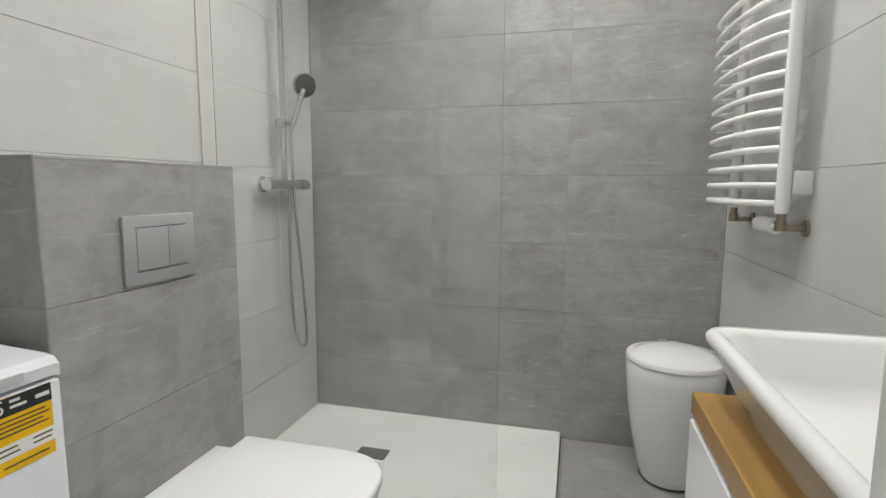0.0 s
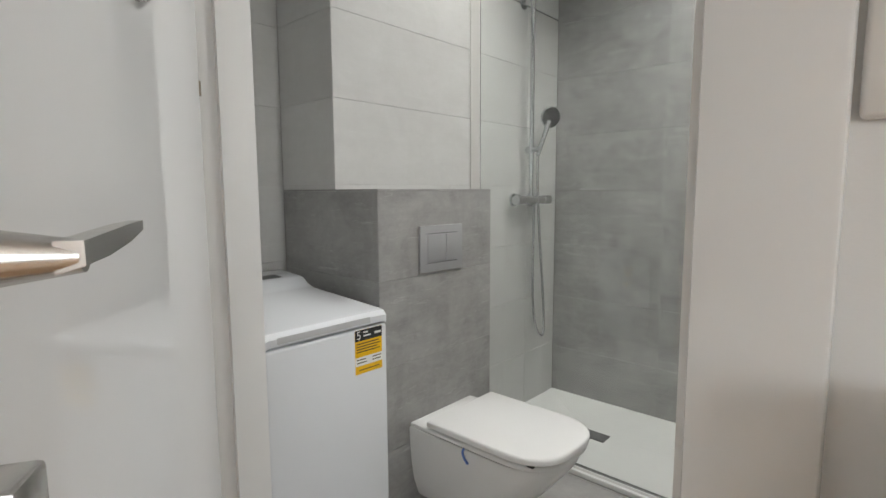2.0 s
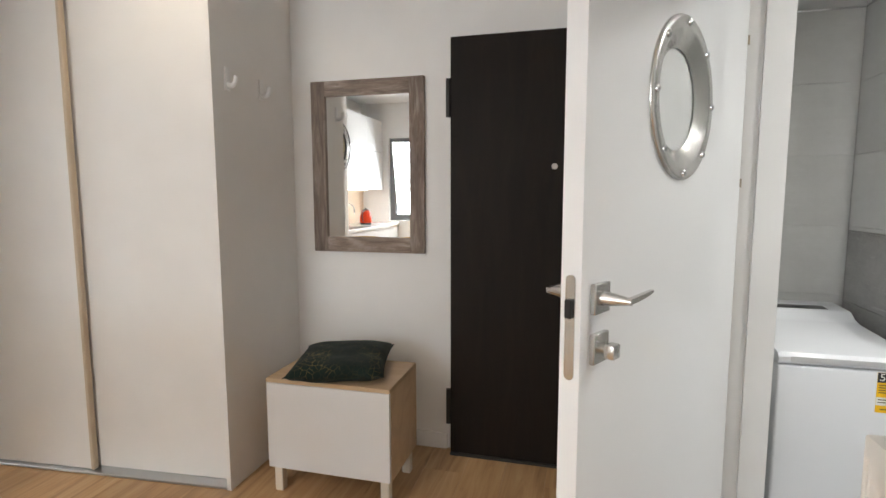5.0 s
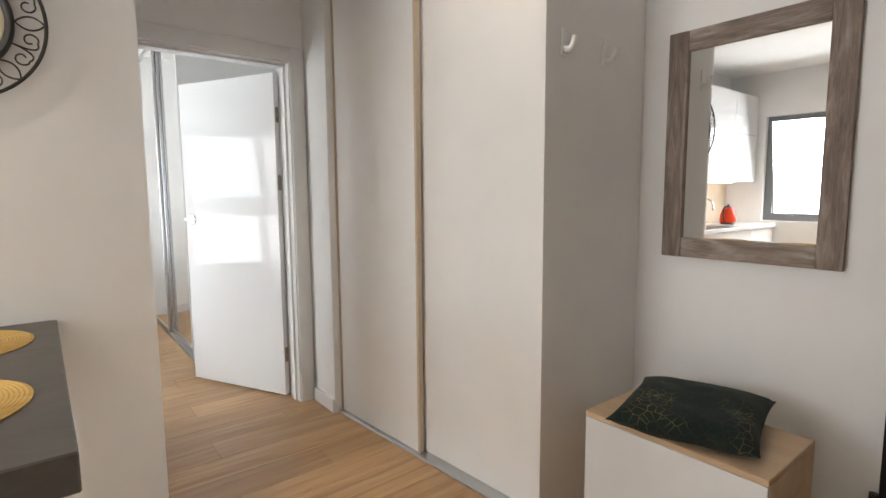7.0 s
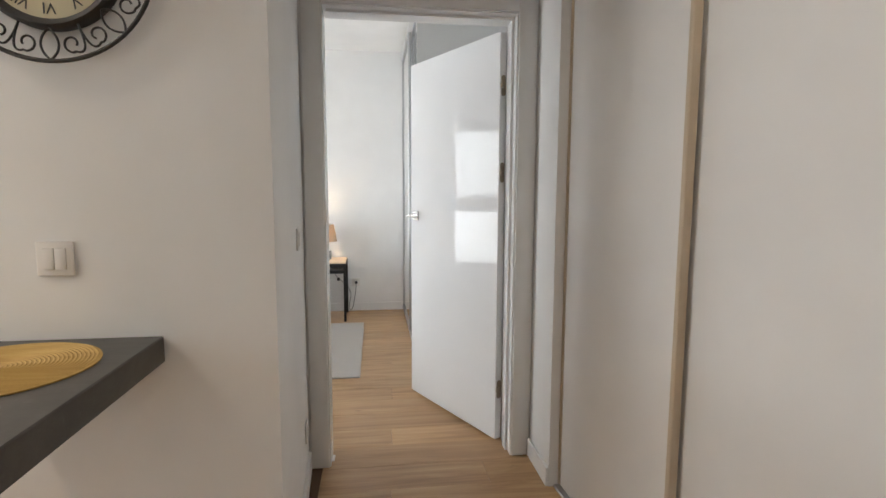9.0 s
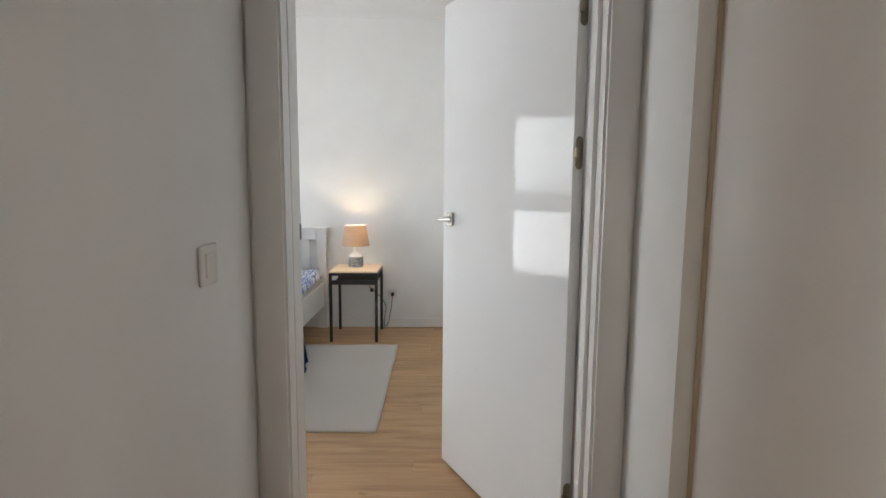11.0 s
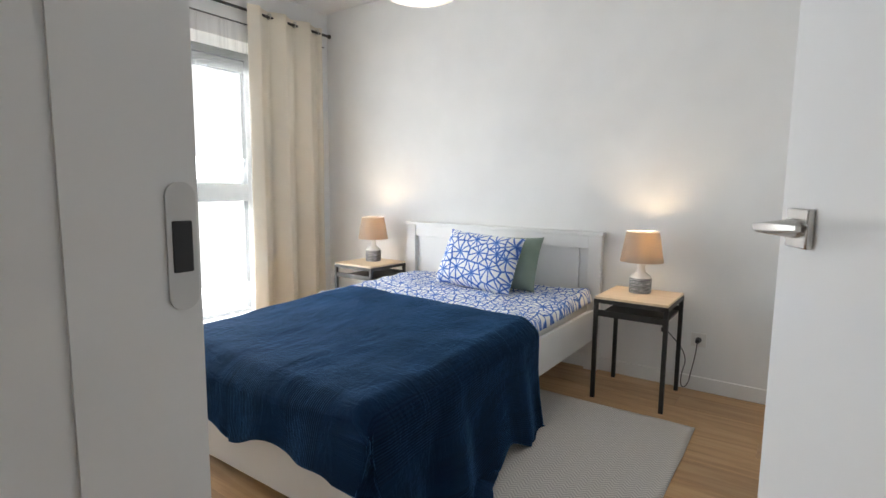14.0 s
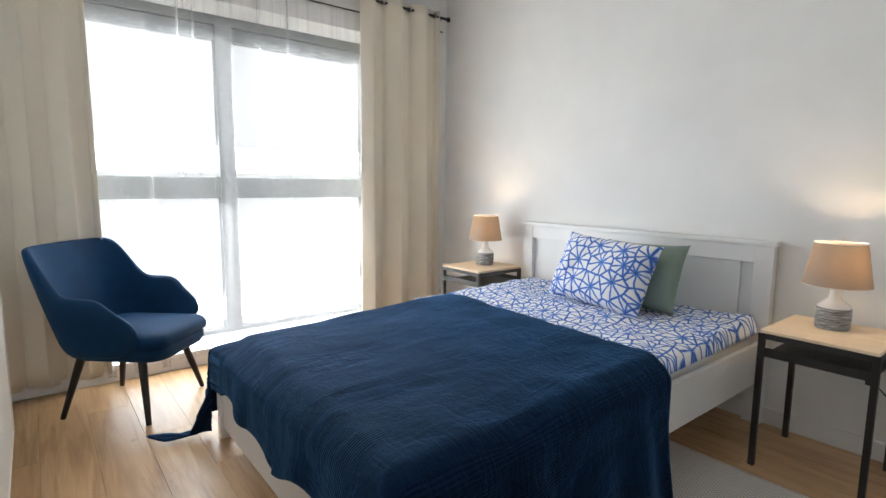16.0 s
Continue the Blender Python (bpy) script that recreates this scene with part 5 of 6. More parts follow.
def blanket_cloth():
    """Navy cotton in lengthwise bands, plain and ribbed by turns."""
    m, nt, b = base("navy_ribbed_cotton", (.003, .014, .038), .9, spec=.10)
    b.inputs["Sheen Weight"].default_value = .48
    b.inputs["Sheen Roughness"].default_value = .4
    b.inputs["Sheen Tint"].default_value = (.10, .32, .70, 1)
    tc = nt.nodes.new("ShaderNodeTexCoord")
    sep = nt.nodes.new("ShaderNodeSeparateXYZ")
    nt.links.new(tc.outputs["UV"], sep.inputs[0])
    x, y = sep.outputs["X"], sep.outputs["Y"]
    swing = maths(nt, 'MULTIPLY', noise_of(nt, coords(nt, (.5, 1.5, 1), "UV"), 1.5, 2), .05)
    phase = maths(nt, 'SINE', maths(nt, 'MULTIPLY', maths(nt, 'ADD', x, swing), 17.5))
    band = nt.nodes.new("ShaderNodeMapRange")
    band.inputs[1].default_value, band.inputs[2].default_value = -.05, .15
    nt.links.new(phase, band.inputs[0])
    band = band.outputs[0]
    seam = maths(nt, 'LESS_THAN', maths(nt, 'ABSOLUTE', maths(nt, 'SUBTRACT', phase, .05)), .05)
    rib = maths(nt, 'SINE', maths(nt, 'MULTIPLY', x, 640))
    fine = noise_of(nt, coords(nt, (1, 1, 1), "UV"), 420, 2)
    cloud = noise_of(nt, coords(nt, (5, 2, 2), "UV"), 2, 5)
    col = ramp(nt, cloud, ((.3, (.0016, .0098, .029)), (.72, (.0036, .0205, .058))))
    # Hollows between ribs are darkened in the colour to imitate their shade.
    groove_shade = maths(nt, 'MULTIPLY', maths(nt, 'MULTIPLY', band, maths(nt, 'SUBTRACT', .5, maths(nt, 'MULTIPLY', rib, .5))), .55)
    col = mix(nt, maths(nt, 'MAXIMUM', groove_shade, maths(nt, 'MULTIPLY', seam, .5)), col, (.0012, .006, .018))
    nt.links.new(col, b.inputs["Base Color"])
    crease = noise_of(nt, coords(nt, (6, 2.0, 3), "UV", turn=(0, 0, .5)), 2.4, 6, .64, 1.2)
    wrinkle = noise_of(nt, coords(nt, (3, 11, 3), "UV", turn=(0, 0, -.35)), 2.6, 4, .6, 1.5)
    h = maths(nt, 'ADD', maths(nt, 'MULTIPLY', maths(nt, 'MULTIPLY', band, rib), .55), maths(nt, 'MULTIPLY', fine, .35))
    h = maths(nt, 'ADD', h, maths(nt, 'ADD', maths(nt, 'MULTIPLY', crease, 6.0), maths(nt, 'MULTIPLY', wrinkle, 3.5)))
    bump(nt, b, h, .5, .003)
    return m


def shibori_cloth():
    """White cotton with a blue tie-dye web: cells with dyed edges and spokes to their middles."""
    m, nt, b = base("blue_white_print", (.8, .82, .85), .85, spec=.2)
    b.inputs["Sheen Weight"].default_value = .1
    v = coords(nt, (1, 1, 1), "UV")
    vec = nt.nodes.new("ShaderNodeVectorMath")
    vec.operation = 'ADD'
    nz = nt.nodes.new("ShaderNodeTexNoise")
    nz.inputs["Scale"].default_value = 14
    nt.links.new(v, nz.inputs["Vector"])
    sc = nt.nodes.new("ShaderNodeVectorMath")
    sc.operation = 'SCALE'
    sc.inputs["Scale"].default_value = .014
    nt.links.new(nz.outputs["Color"], sc.inputs[0])
    nt.links.new(v, vec.inputs[0])
    nt.links.new(sc.outputs[0], vec.inputs[1])

    def cells(feature, scale):
        n = nt.nodes.new("ShaderNodeTexVoronoi")
        n.voronoi_dimensions = '2D'
        n.feature = feature
        n.inputs["Scale"].default_value, n.inputs["Randomness"].default_value = scale, .55
        nt.links.new(vec.outputs[0], n.inputs["Vector"])
        return n
    S = 8.6
    edge = cells('DISTANCE_TO_EDGE', S).outputs["Distance"]
    cell = cells('F1', S)
    d = nt.nodes.new("ShaderNodeVectorMath")
    d.operation = 'SUBTRACT'
    nt.links.new(vec.outputs[0], d.inputs[0])
    nt.links.new(cell.outputs["Position"], d.inputs[1])
    sep = nt.nodes.new("ShaderNodeSeparateXYZ")
    nt.links.new(d.outputs[0], sep.inputs[0])
    ang = maths(nt, 'ARCTAN2', sep.outputs["Y"], sep.outputs["X"])
    spoke = maths(nt, 'ABSOLUTE', maths(nt, 'SINE', maths(nt, 'MULTIPLY', ang, 4.5)))
    dist = cell.outputs["Distance"]
    width = maths(nt, 'DIVIDE', .27, maths(nt, 'ADD', dist, .06))
    dye1 = maths(nt, 'SUBTRACT', 1.0, maths(nt, 'DIVIDE', spoke, width))
    dye2 = maths(nt, 'SUBTRACT', 1.0, maths(nt, 'DIVIDE', edge, .062))
    hub = maths(nt, 'SUBTRACT', 1.0, maths(nt, 'DIVIDE', dist, .16))
    dye = maths(nt, 'MAXIMUM', maths(nt, 'MAXIMUM', dye1, dye2), hub)
    blot = noise_of(nt, v, 30, 4)
    dye = maths(nt, 'ADD', dye, maths(nt, 'MULTIPLY', maths(nt, 'SUBTRACT', blot, .5), 1.1))
    col = ramp(nt, dye, ((.06, (.88, .885, .89)), (.30, (.40, .54, .84)), (.52, (.10, .24, .66)), (.85, (.035, .11, .46))))
    nt.links.new(col, b.inputs["Base Color"])
    bump(nt, b, noise_of(nt, v, 700, 2), .2, .002)
    return m


def flat_uv(ob, a=0, b=1, rot=0.0):
    """Print coordinates in metres from two axes of the mesh."""
    me = ob.data
    uv = me.uv_layers.new(name="print")
    co = np.empty(len(me.vertices) * 3)
    me.vertices.foreach_get("co", co)
    co = co.reshape(-1, 3)
    ids = np.empty(len(me.loops), dtype=np.int32)
    me.loops.foreach_get("vertex_index", ids)
    c, s = math.cos(rot), math.sin(rot)
    p = np.stack([co[ids, a] * c - co[ids, b] * s, co[ids, a] * s + co[ids, b] * c], 1)
    uv.data.foreach_set("uv", p.ravel())


def grid_uv(ob, nx, ny, w, ln):
    """Cloth coordinates in metres for a sheet woven as nx by ny points."""
    me = ob.data
    uv = me.uv_layers.new(name="cloth")
    ids = np.empty(len(me.loops), dtype=np.int32)
    me.loops.foreach_get("vertex_index", ids)
    p = np.stack([(ids % nx) / (nx - 1) * w, (ids // nx) / (ny - 1) * ln], 1)
    uv.data.foreach_set("uv", p.ravel())


PRINT = shibori_cloth()
duvet = piece("duvet", drape(BX0 + .045, BX1 - .115, BYH + .065, -5.62, .532, .055, .0, .035, 90, 90, .050, .014, 1.7, rise=-.02), PRINT, "blue and white tie-dye print duvet on the bed", "duvet", smooth=70)
flat_uv(duvet)
solidified(duvet, -.02)
bl_ob = piece("blanket", drape(BX0 + .005, BX1 - .165, -5.785, BYF - .01, .538, .50, .205, .085, 150, 150, .018, .034, 4.1, skew=-.055, left_extra=.21, rise=-.055, taper=.36, keep=(BX0 - .014, BX1 - .073, BYF + .014), hem=.028), blanket_cloth(),
              "dark navy ribbed cotton blanket draped over the bed", "blanket", smooth=75)
grid_uv(bl_ob, 150, 150, 2.43, 1.42)
solidified(bl_ob, -.006)

pl = piece("pillow", pillow_mesh(.58, .385, .19, 30, 7.0), PRINT, "blue and white tie-dye print pillow leaning on another", "pillow", "pillows", smooth=70)
flat_uv(pl)
pl.matrix_world = pose(1.362, -6.295, .712, 65, 3, 176.5)
gp = piece("pillow", pillow_mesh(.48, .37, .14, 22, 11.0), GREEN_CLOTH, "plain sage green pillow behind the printed one", "pillow", "pillows", smooth=70)
gp.matrix_world = pose(1.255, -6.475, .695, 68, -1, 179)


# bedside tables
def bedside_table(at):
    t = thing("bedside_table", "black metal bedside table with pale ash top", "bedside table", at, group="bedside tables")
    hx, hy, h = .196, .207, .588
    part("tabletop", block(-hx + .003, hx - .003, -hy + .003, hy - .003, h - .014, h, .002), TABLE_ASH, t, "pale ash top", smooth=None)
    bm = slabs((-hx, hx, -hy, -hy + .02, h - .036, h - .015), (-hx, hx, hy - .02, hy, h - .036, h - .015), (-hx, -hx + .02, -hy + .02, hy - .02, h - .036, h - .015), (hx - .02, hx, -hy + .02, hy - .02, h - .036, h - .015))
    part("top_frame", bm, BLACK_METAL, t, smooth=None)
    part("shelf", slabs((-hx + .02, hx - .02, -hy + .004, hy - .004, .478, .486), (-hx + .02, hx - .02, hy - .02, hy - .004, .486, .512), (-hx + .02, hx - .02, -hy + .004, -hy + .02, .486, .512)), BLACK_METAL, t, "black open shelf", smooth=None)
    for sx in (-1, 1):
        for sy in (-1, 1):
            cx, cy = sx * (hx - .011), sy * (hy - .011)
            part("leg", block(cx - .011, cx + .011, cy - .011, cy + .011, 0, h - .015, .001), BLACK_METAL, t, smooth=None)
    return t


t1 = bedside_table((.386, -6.465, 0))
t2 = copy_thing(t1, pose(2.475, -6.465, 0))


def stone_glaze():
    m, nt, b = base("scratched_grey_glaze", (.25, .26, .27), .6)
    v = coords(nt, (6, 6, 60))
    n = noise_of(nt, v, 3.2, 6, .7, .5)
    nt.links.new(ramp(nt, n, ((.38, (.10, .105, .11)), (.52, (.26, .27, .28)), (.66, (.62, .62, .60)))), b.inputs["Base Color"])
    bump(nt, b, n, .6, .004)
    return m


def shade_cloth():
    m, nt, b = base("lampshade_linen", (.33, .31, .285), .9, spec=.1)
    out = nt.nodes["Material Output"]
    tr = nt.nodes.new("ShaderNodeBsdfTranslucent")
    v = coords(nt, (1, 1, 1))
    w = noise_of(nt, v, 320, 2)
    nt.links.new(ramp(nt, w, ((.3, (.76, .62, .46)), (.7, (.86, .72, .56)))), tr.inputs[0])
    ms = nt.nodes.new("ShaderNodeMixShader")
    ms.inputs[0].default_value = .34
    nt.links.new(b.outputs[0], ms.inputs[1])
    nt.links.new(tr.outputs[0], ms.inputs[2])
    nt.links.new(ms.outputs[0], out.inputs["Surface"])
    bump(nt, b, w, .3, .002)
    return m


BULB = emitter("bulb_warm", (1, .72, .42), 14)


def table_lamp(at):
    l = thing("table_lamp", "lit table lamp with grey scratched ceramic base and taupe shade", "lamp", at, group="bedside lamps")
    bm = bmesh.new()
    lathe(bm, [(.058, 0), (.061, .004), (.062, .06), (.061, .084), (.059, .088)], 44)
    part("base", bm, STONE, l, "scratched grey ceramic", smooth=40)
    bm = bmesh.new()
    lathe(bm, [(.059, .0875), (.056, .098), (.040, .110), (.024, .124), (.021, .150), (.021, .166), (.017, .168)], 36)
    part("neck", bm, CERAMIC, l, "white glazed neck", smooth=50)
    bm = bmesh.new()
    rod(bm, (0, 0, .166), (0, 0, .205), .014, seg=16)
    part("bulb_holder", bm, SWITCH_WHITE, l)
    bm = bmesh.new()
    lathe(bm, [(.012, .205), (.024, .225), (.028, .245), (.022, .265), (.0, .275)], 24)
    part("bulb", bm, BULB, l, "glowing bulb", smooth=60)
    bm = bmesh.new()
    lathe(bm, [(.120, .180), (.0895, .356), (.0875, .356), (.118, .180), (.120, .180)], 56, cap=False)
    sh = part("shade", bm, SHADE, l, "taupe tapered fabric shade", smooth=40)
    for r, z in ((.1195, .181), (.089, .355)):
        bm = bmesh.new()
        tube(bm, arc((0, 0, z), r, 0, 354, 59, "xy"), .0018, 6, True)
        part("shade_rim", bm, TRIM_WHITE, sh)
    return l


SHADE, STONE = shade_cloth(), stone_glaze()
l1 = table_lamp((.405, -6.53, .588))
l2 = copy_thing(l1, pose(2.497, -6.52, .588, 0, 0, 40))
for at in ((.405, -6.53, .588), (2.497, -6.52, .588)):
    point_lamp("bedside_bulb", (at[0], at[1], at[2] + .285), 6.2, (1, .72, .44), .025)

# lamp cord, plug and socket
wall_switch("wall_socket", "white socket beside the bedside table", "socket", (.108, HEAD_Y, .307), "+y", .082, socket=True)
cord = thing("lamp_cord", "grey lamp cord with switch and plug", "cord", (.108, HEAD_Y + .02, .307))
bm = bmesh.new()
rod(bm, (0, -.006, 0), (0, .035, 0), .017, .012, 18)
part("plug", bm, BLACK_PLASTIC, cord, "black plug")
bm = bmesh.new()
tube(bm, bezier((0, .034, -.002), (0, .06, -.10), (.02, .05, -.16), (.03, .04, -.24), 14) + bezier((.03, .04, -.24), (.06, .03, -.33), (.09, .05, -.28), (.06, .06, -.16), 12)[1:] + bezier((.06, .06, -.16), (.02, .07, -.04), (.16, .06, .02), (.21, .06, .10), 14)[1:]
     + bezier((.21, .06, .10), (.25, .05, .18), (.28, .03, .25), (.297, .03, .28), 8)[1:], .0032, 8)
part("cable", bm, CORD, cord)
part("cord_switch", block(.165, .195, .052, .070, .035, .065, .004, 2), BLACK_PLASTIC, cord, "black cord switch")


# rug
def rug_weave():
    m, nt, b = base("herringbone_wool", (.5, .48, .46), .95, spec=.1)
    tc = nt.nodes.new("ShaderNodeTexCoord")
    sep = nt.nodes.new("ShaderNodeSeparateXYZ")
    nt.links.new(tc.outputs["Object"], sep.inputs[0])
    zig = maths(nt, 'PINGPONG', sep.outputs["X"], .024)
    st = maths(nt, 'FRACT', maths(nt, 'MULTIPLY', maths(nt, 'ADD', sep.outputs["Y"], zig), 54))
    stripe = maths(nt, 'ABSOLUTE', maths(nt, 'SUBTRACT', st, .5))
    fine = noise_of(nt, coords(nt), 260, 3)
    f = maths(nt, 'ADD', stripe, maths(nt, 'MULTIPLY', maths(nt, 'SUBTRACT', fine, .5), .35))
    nt.links.new(ramp(nt, f, ((.12, (.46, .435, .41)), (.38, (.67, .64, .605)))), b.inputs["Base Color"])
    bump(nt, b, maths(nt, 'ADD', f, fine), .5, .004)
    return m


bm = bmesh.new()
nx, ny = 40, 60
rows = []
for j in range(ny + 1):
    row = []
    for i in range(nx + 1):
        x, y = .018 + i / nx * .92, -6.175 + j / ny * 1.485
        row.append(bm.verts.new((x + .004 * noise.noise((y * 4, 3, 0)), y + .004 * noise.noise((x * 4, 9, 0)), .009 + .0025 * noise.noise((x * 3, y * 3, 5)))))
    rows.append(row)
for a, b in zip(rows, rows[1:]):
    for i in range(nx):
        bm.faces.new((a[i], a[i + 1], b[i + 1], b[i]))
rug = piece("rug", bm, rug_weave(), "pale grey herringbone woven rug beside the bed", "rug", smooth=60)
solidified(rug, -.009)


# armchair
def armchair(at, turn):
    """Velvet tub chair; local +x is its front."""
    c = thing("armchair", "petrol blue velvet tub armchair with black wooden legs", "armchair", at, turn)
    n = 40
    rings = []
    for i in range(n + 1):
        t = -1 + 2 * i / n
        a = abs(t)
        ang = t * radians(128)
        ex, ey = -math.cos(ang), math.sin(ang)
        px = .285 * math.copysign(abs(ex) ** .80, ex) - .02 + (.06 if a > .9 else 0)
        py = .315 * math.copysign(abs(ey) ** .70, ey)
        k = min(1, max(0, (a - .30) / .34))
        k = k * k * (3 - 2 * k)
        top = .835 * (1 - k) + .612 * k
        if a > .74:
            top -= .19 * ((a - .74) / .26) ** 2.2
        lean = (top - .30) * (.26 * (1 - k) + .10 * k)
        d = Vector((ex, ey, 0)).normalized()
        bot = .300 + .02 * a
        thick = .042
        base_out = Vector((px * .72, py * .80, bot))
        mid_out = Vector((px * .88, py * .95, .42))
        top_out = Vector((px, py, top)) + d * lean * .55
        top_c = top_out - d * thick * .5 + Vector((0, 0, .022))
        top_in = top_out - d * thick
        mid_in = mid_out - d * (thick + .012)
        base_in = base_out - d * thick
        rings.append([base_out, base_out.lerp(mid_out, .5) + d * .012, mid_out, mid_out.lerp(top_out, .5) + d * .006, top_out, top_out.lerp(top_c, .6) + d * .006, top_c, top_c.lerp(top_in, .6) - d * .004, top_in, top_in.lerp(mid_in, .5), mid_in, base_in])
    bm = bmesh.new()
    loft(bm, rings)
    sh = part("shell", bm, VELVET, c, "velvet shell with sloping arms", smooth=75)
    sh.modifiers.new("round", 'SUBSURF').render_levels = 1
    sh.modifiers["round"].levels = 1
    def slab(hx, hy, r, prof, cx):
        bm = bmesh.new()
        loft(bm, [[Vector((cx + p.x * k, p.y * k, z)) for p in rounded_outline(hx, hy, r, 8)] for k, z in prof])
        return bm
    part("seat_base", slab(.232, .232, .09, ((.82, .292), (.94, .302), (1.0, .326), (1.0, .355), (.98, .365)), .072), VELVET, c, smooth=60)
    part("seat_cushion", slab(.262, .245, .08, ((.90, .362), (.985, .372), (1.0, .395), (.985, .415), (.93, .43), (.75, .440), (.30, .446)), .05), VELVET, c, "loose velvet seat cushion", smooth=60)
    for x, y, ox, oy in ((.17, .17, .065, .075), (.17, -.17, .065, -.075), (-.15, .15, -.075, .065), (-.15, -.15, -.075, -.065)):
        bm = bmesh.new()
        rod(bm, (x, y, .312), (x + ox, y + oy, .0), .021, .0125, 20)
        part("leg", bm, CHAIR_LEG, c, "black stained leg")
    return c


armchair((2.845, -4.318, 0), -132)


# curtains
def curtain(name, label, x, y0, y1, z0, z1, folds, amp, mat, seed, n=150, nz=24, eyelets=True, flare=0.0):
    c = thing(name, label, "curtain", (x, (y0 + y1) / 2, z0), group="curtains")
    w, h = y1 - y0, z1 - z0
    bm = bmesh.new()
    rows = []
    for j in range(nz + 1):
        v = j / nz
        row = []
        for i in range(n + 1):
            u = i / n
            ph = 2 * math.pi * folds * u
            wob = .35 * noise.noise((u * 7 + seed, v * 1.5, seed))
            am = amp * (.75 + .45 * (1 - v)) * (1 + .3 * noise.noise((u * 5, seed, 2)))
            xx = am * math.sin(ph + wob * (1.2 - v))
            yy = (u - .5) * w * (1 + flare * (1 - v)) + .012 * math.sin(2 * ph + 1) + .02 * wob * (1 - v)
            row.append(bm.verts.new((xx, yy, h * v + (.006 * math.sin(ph * 1.0 + 2) if j == 0 else 0))))
        rows.append(row)
    for a, b in zip(rows, rows[1:]):
        for i in range(n):
            bm.faces.new((a[i], a[i + 1], b[i + 1], b[i]))
    p = part("panel", bm, mat, c, smooth=80)
    if eyelets:
        solidified(p, .0025)
        for k in range(int(folds * 2)):
            y = (-.5 + (k + .5) / (folds * 2)) * w
            bm = bmesh.new()
            tube(bm, arc((0, y, h - .045), .022, 0, 345, 23, "xz"), .0035, 6, True)
            part("eyelet", bm, CHROME, c, "metal eyelet")
    return c


def sheer_cloth():
    m, nt, b = base("dotted_voile", (.9, .9, .9), .9)
    out = nt.nodes["Material Output"]
    tp = nt.nodes.new("ShaderNodeBsdfTransparent")
    tr = nt.nodes.new("ShaderNodeBsdfTranslucent")
    df = nt.nodes.new("ShaderNodeBsdfDiffuse")
    tr.inputs[0].default_value = df.inputs[0].default_value = (.92, .93, .94, 1)
    tc = nt.nodes.new("ShaderNodeTexCoord")
    sep = nt.nodes.new("ShaderNodeSeparateXYZ")
    nt.links.new(tc.outputs["Object"], sep.inputs[0])
    S = 46.0
    def cell(o, k):
        return maths(nt, 'SUBTRACT', maths(nt, 'FRACT', maths(nt, 'MULTIPLY', o, k)), .5)
    a = maths(nt, 'ADD', sep.outputs["Y"], sep.outputs["Z"])
    c = maths(nt, 'SUBTRACT', sep.outputs["Y"], sep.outputs["Z"])
    u, w = cell(a, S), cell(c, S)
    dot = maths(nt, 'LESS_THAN', maths(nt, 'ADD', maths(nt, 'MULTIPLY', u, u), maths(nt, 'MULTIPLY', w, w)), .045)
    one = nt.nodes.new("ShaderNodeMixShader")
    one.inputs[0].default_value = .45
    nt.links.new(tr.outputs[0], one.inputs[1])
    nt.links.new(df.outputs[0], one.inputs[2])
    two = nt.nodes.new("ShaderNodeMixShader")
    gather = ramp(nt, noise_of(nt, coords(nt, (0, 14, .15)), 1.6, 5, .65), ((.40, (.09, .09, .09)), (.56, (.15, .15, .15)), (.70, (.36, .36, .36))))
    nt.links.new(maths(nt, 'ADD', gather, maths(nt, 'MULTIPLY', dot, .13)), two.inputs[0])
    nt.links.new(tp.outputs[0], two.inputs[1])
    nt.links.new(one.outputs[0], two.inputs[2])
    nt.links.new(two.outputs[0], out.inputs["Surface"])
    return m


RX = 3.185
curtain("curtain", "beige eyelet curtain gathered beside the window", RX - .012, -6.625, -5.90, .02, 2.535, 3, .044, CURTAIN, 2.0, flare=.02)
curtain("curtain", "beige eyelet curtain gathered in the room corner", RX + .032, -4.26, -3.74, .055, 2.535, 3, .024, CURTAIN, 6.0, flare=.04)
curtain("sheer_curtain", "white dotted voile sheer across the window", 3.240, -6.22, -4.23, .025, 2.40, 14, .010, sheer_cloth(), 9.0, 420, 14, False)
rodt = thing("curtain_rod", "black double metal curtain rod with ball ends", "curtain rod", (RX, -5.22, 2.49))
bm = bmesh.new()
rod(bm, (0, -1.47, 0), (0, 1.47, 0), .0105, seg=16)
part("rod", bm, BLACK_METAL, rodt)
bm = bmesh.new()
rod(bm, (.050, -1.47, -.09), (.050, 1.47, -.09), .005, seg=12)
part("sheer_rod", bm, BLACK_METAL, rodt)
for s in (-1, 1):
    bm = bmesh.new()
    lathe(bm, [(.0, -.020), (.012, -.016), (.019, 0), (.012, .016), (.0, .020)], 20, (0, s * 1.49, 0))
    part("ball_end", bm, BLACK_METAL, rodt, smooth=70)
    bm = bmesh.new()
    rod(bm, (0, s * 1.43, 0), (.064, s * 1.43, 0), .007, seg=10)
    rod(bm, (.050, s * 1.43, 0), (.050, s * 1.43, -.09), .005, seg=10)
    rod(bm, (.058, s * 1.43, 0), (.0645, s * 1.43, 0), .024, seg=20)
    part("rod_bracket", bm, BLACK_METAL, rodt)
piece("window_board", block(EAST_X - .012, EAST_X + .295, WIN0 + .002, WIN1 - .002, WZ0 + .001, WZ0 + .03, .004, 2), TRIM_WHITE, "white inner window sill board", "window sill", kind="structure", smooth=None)

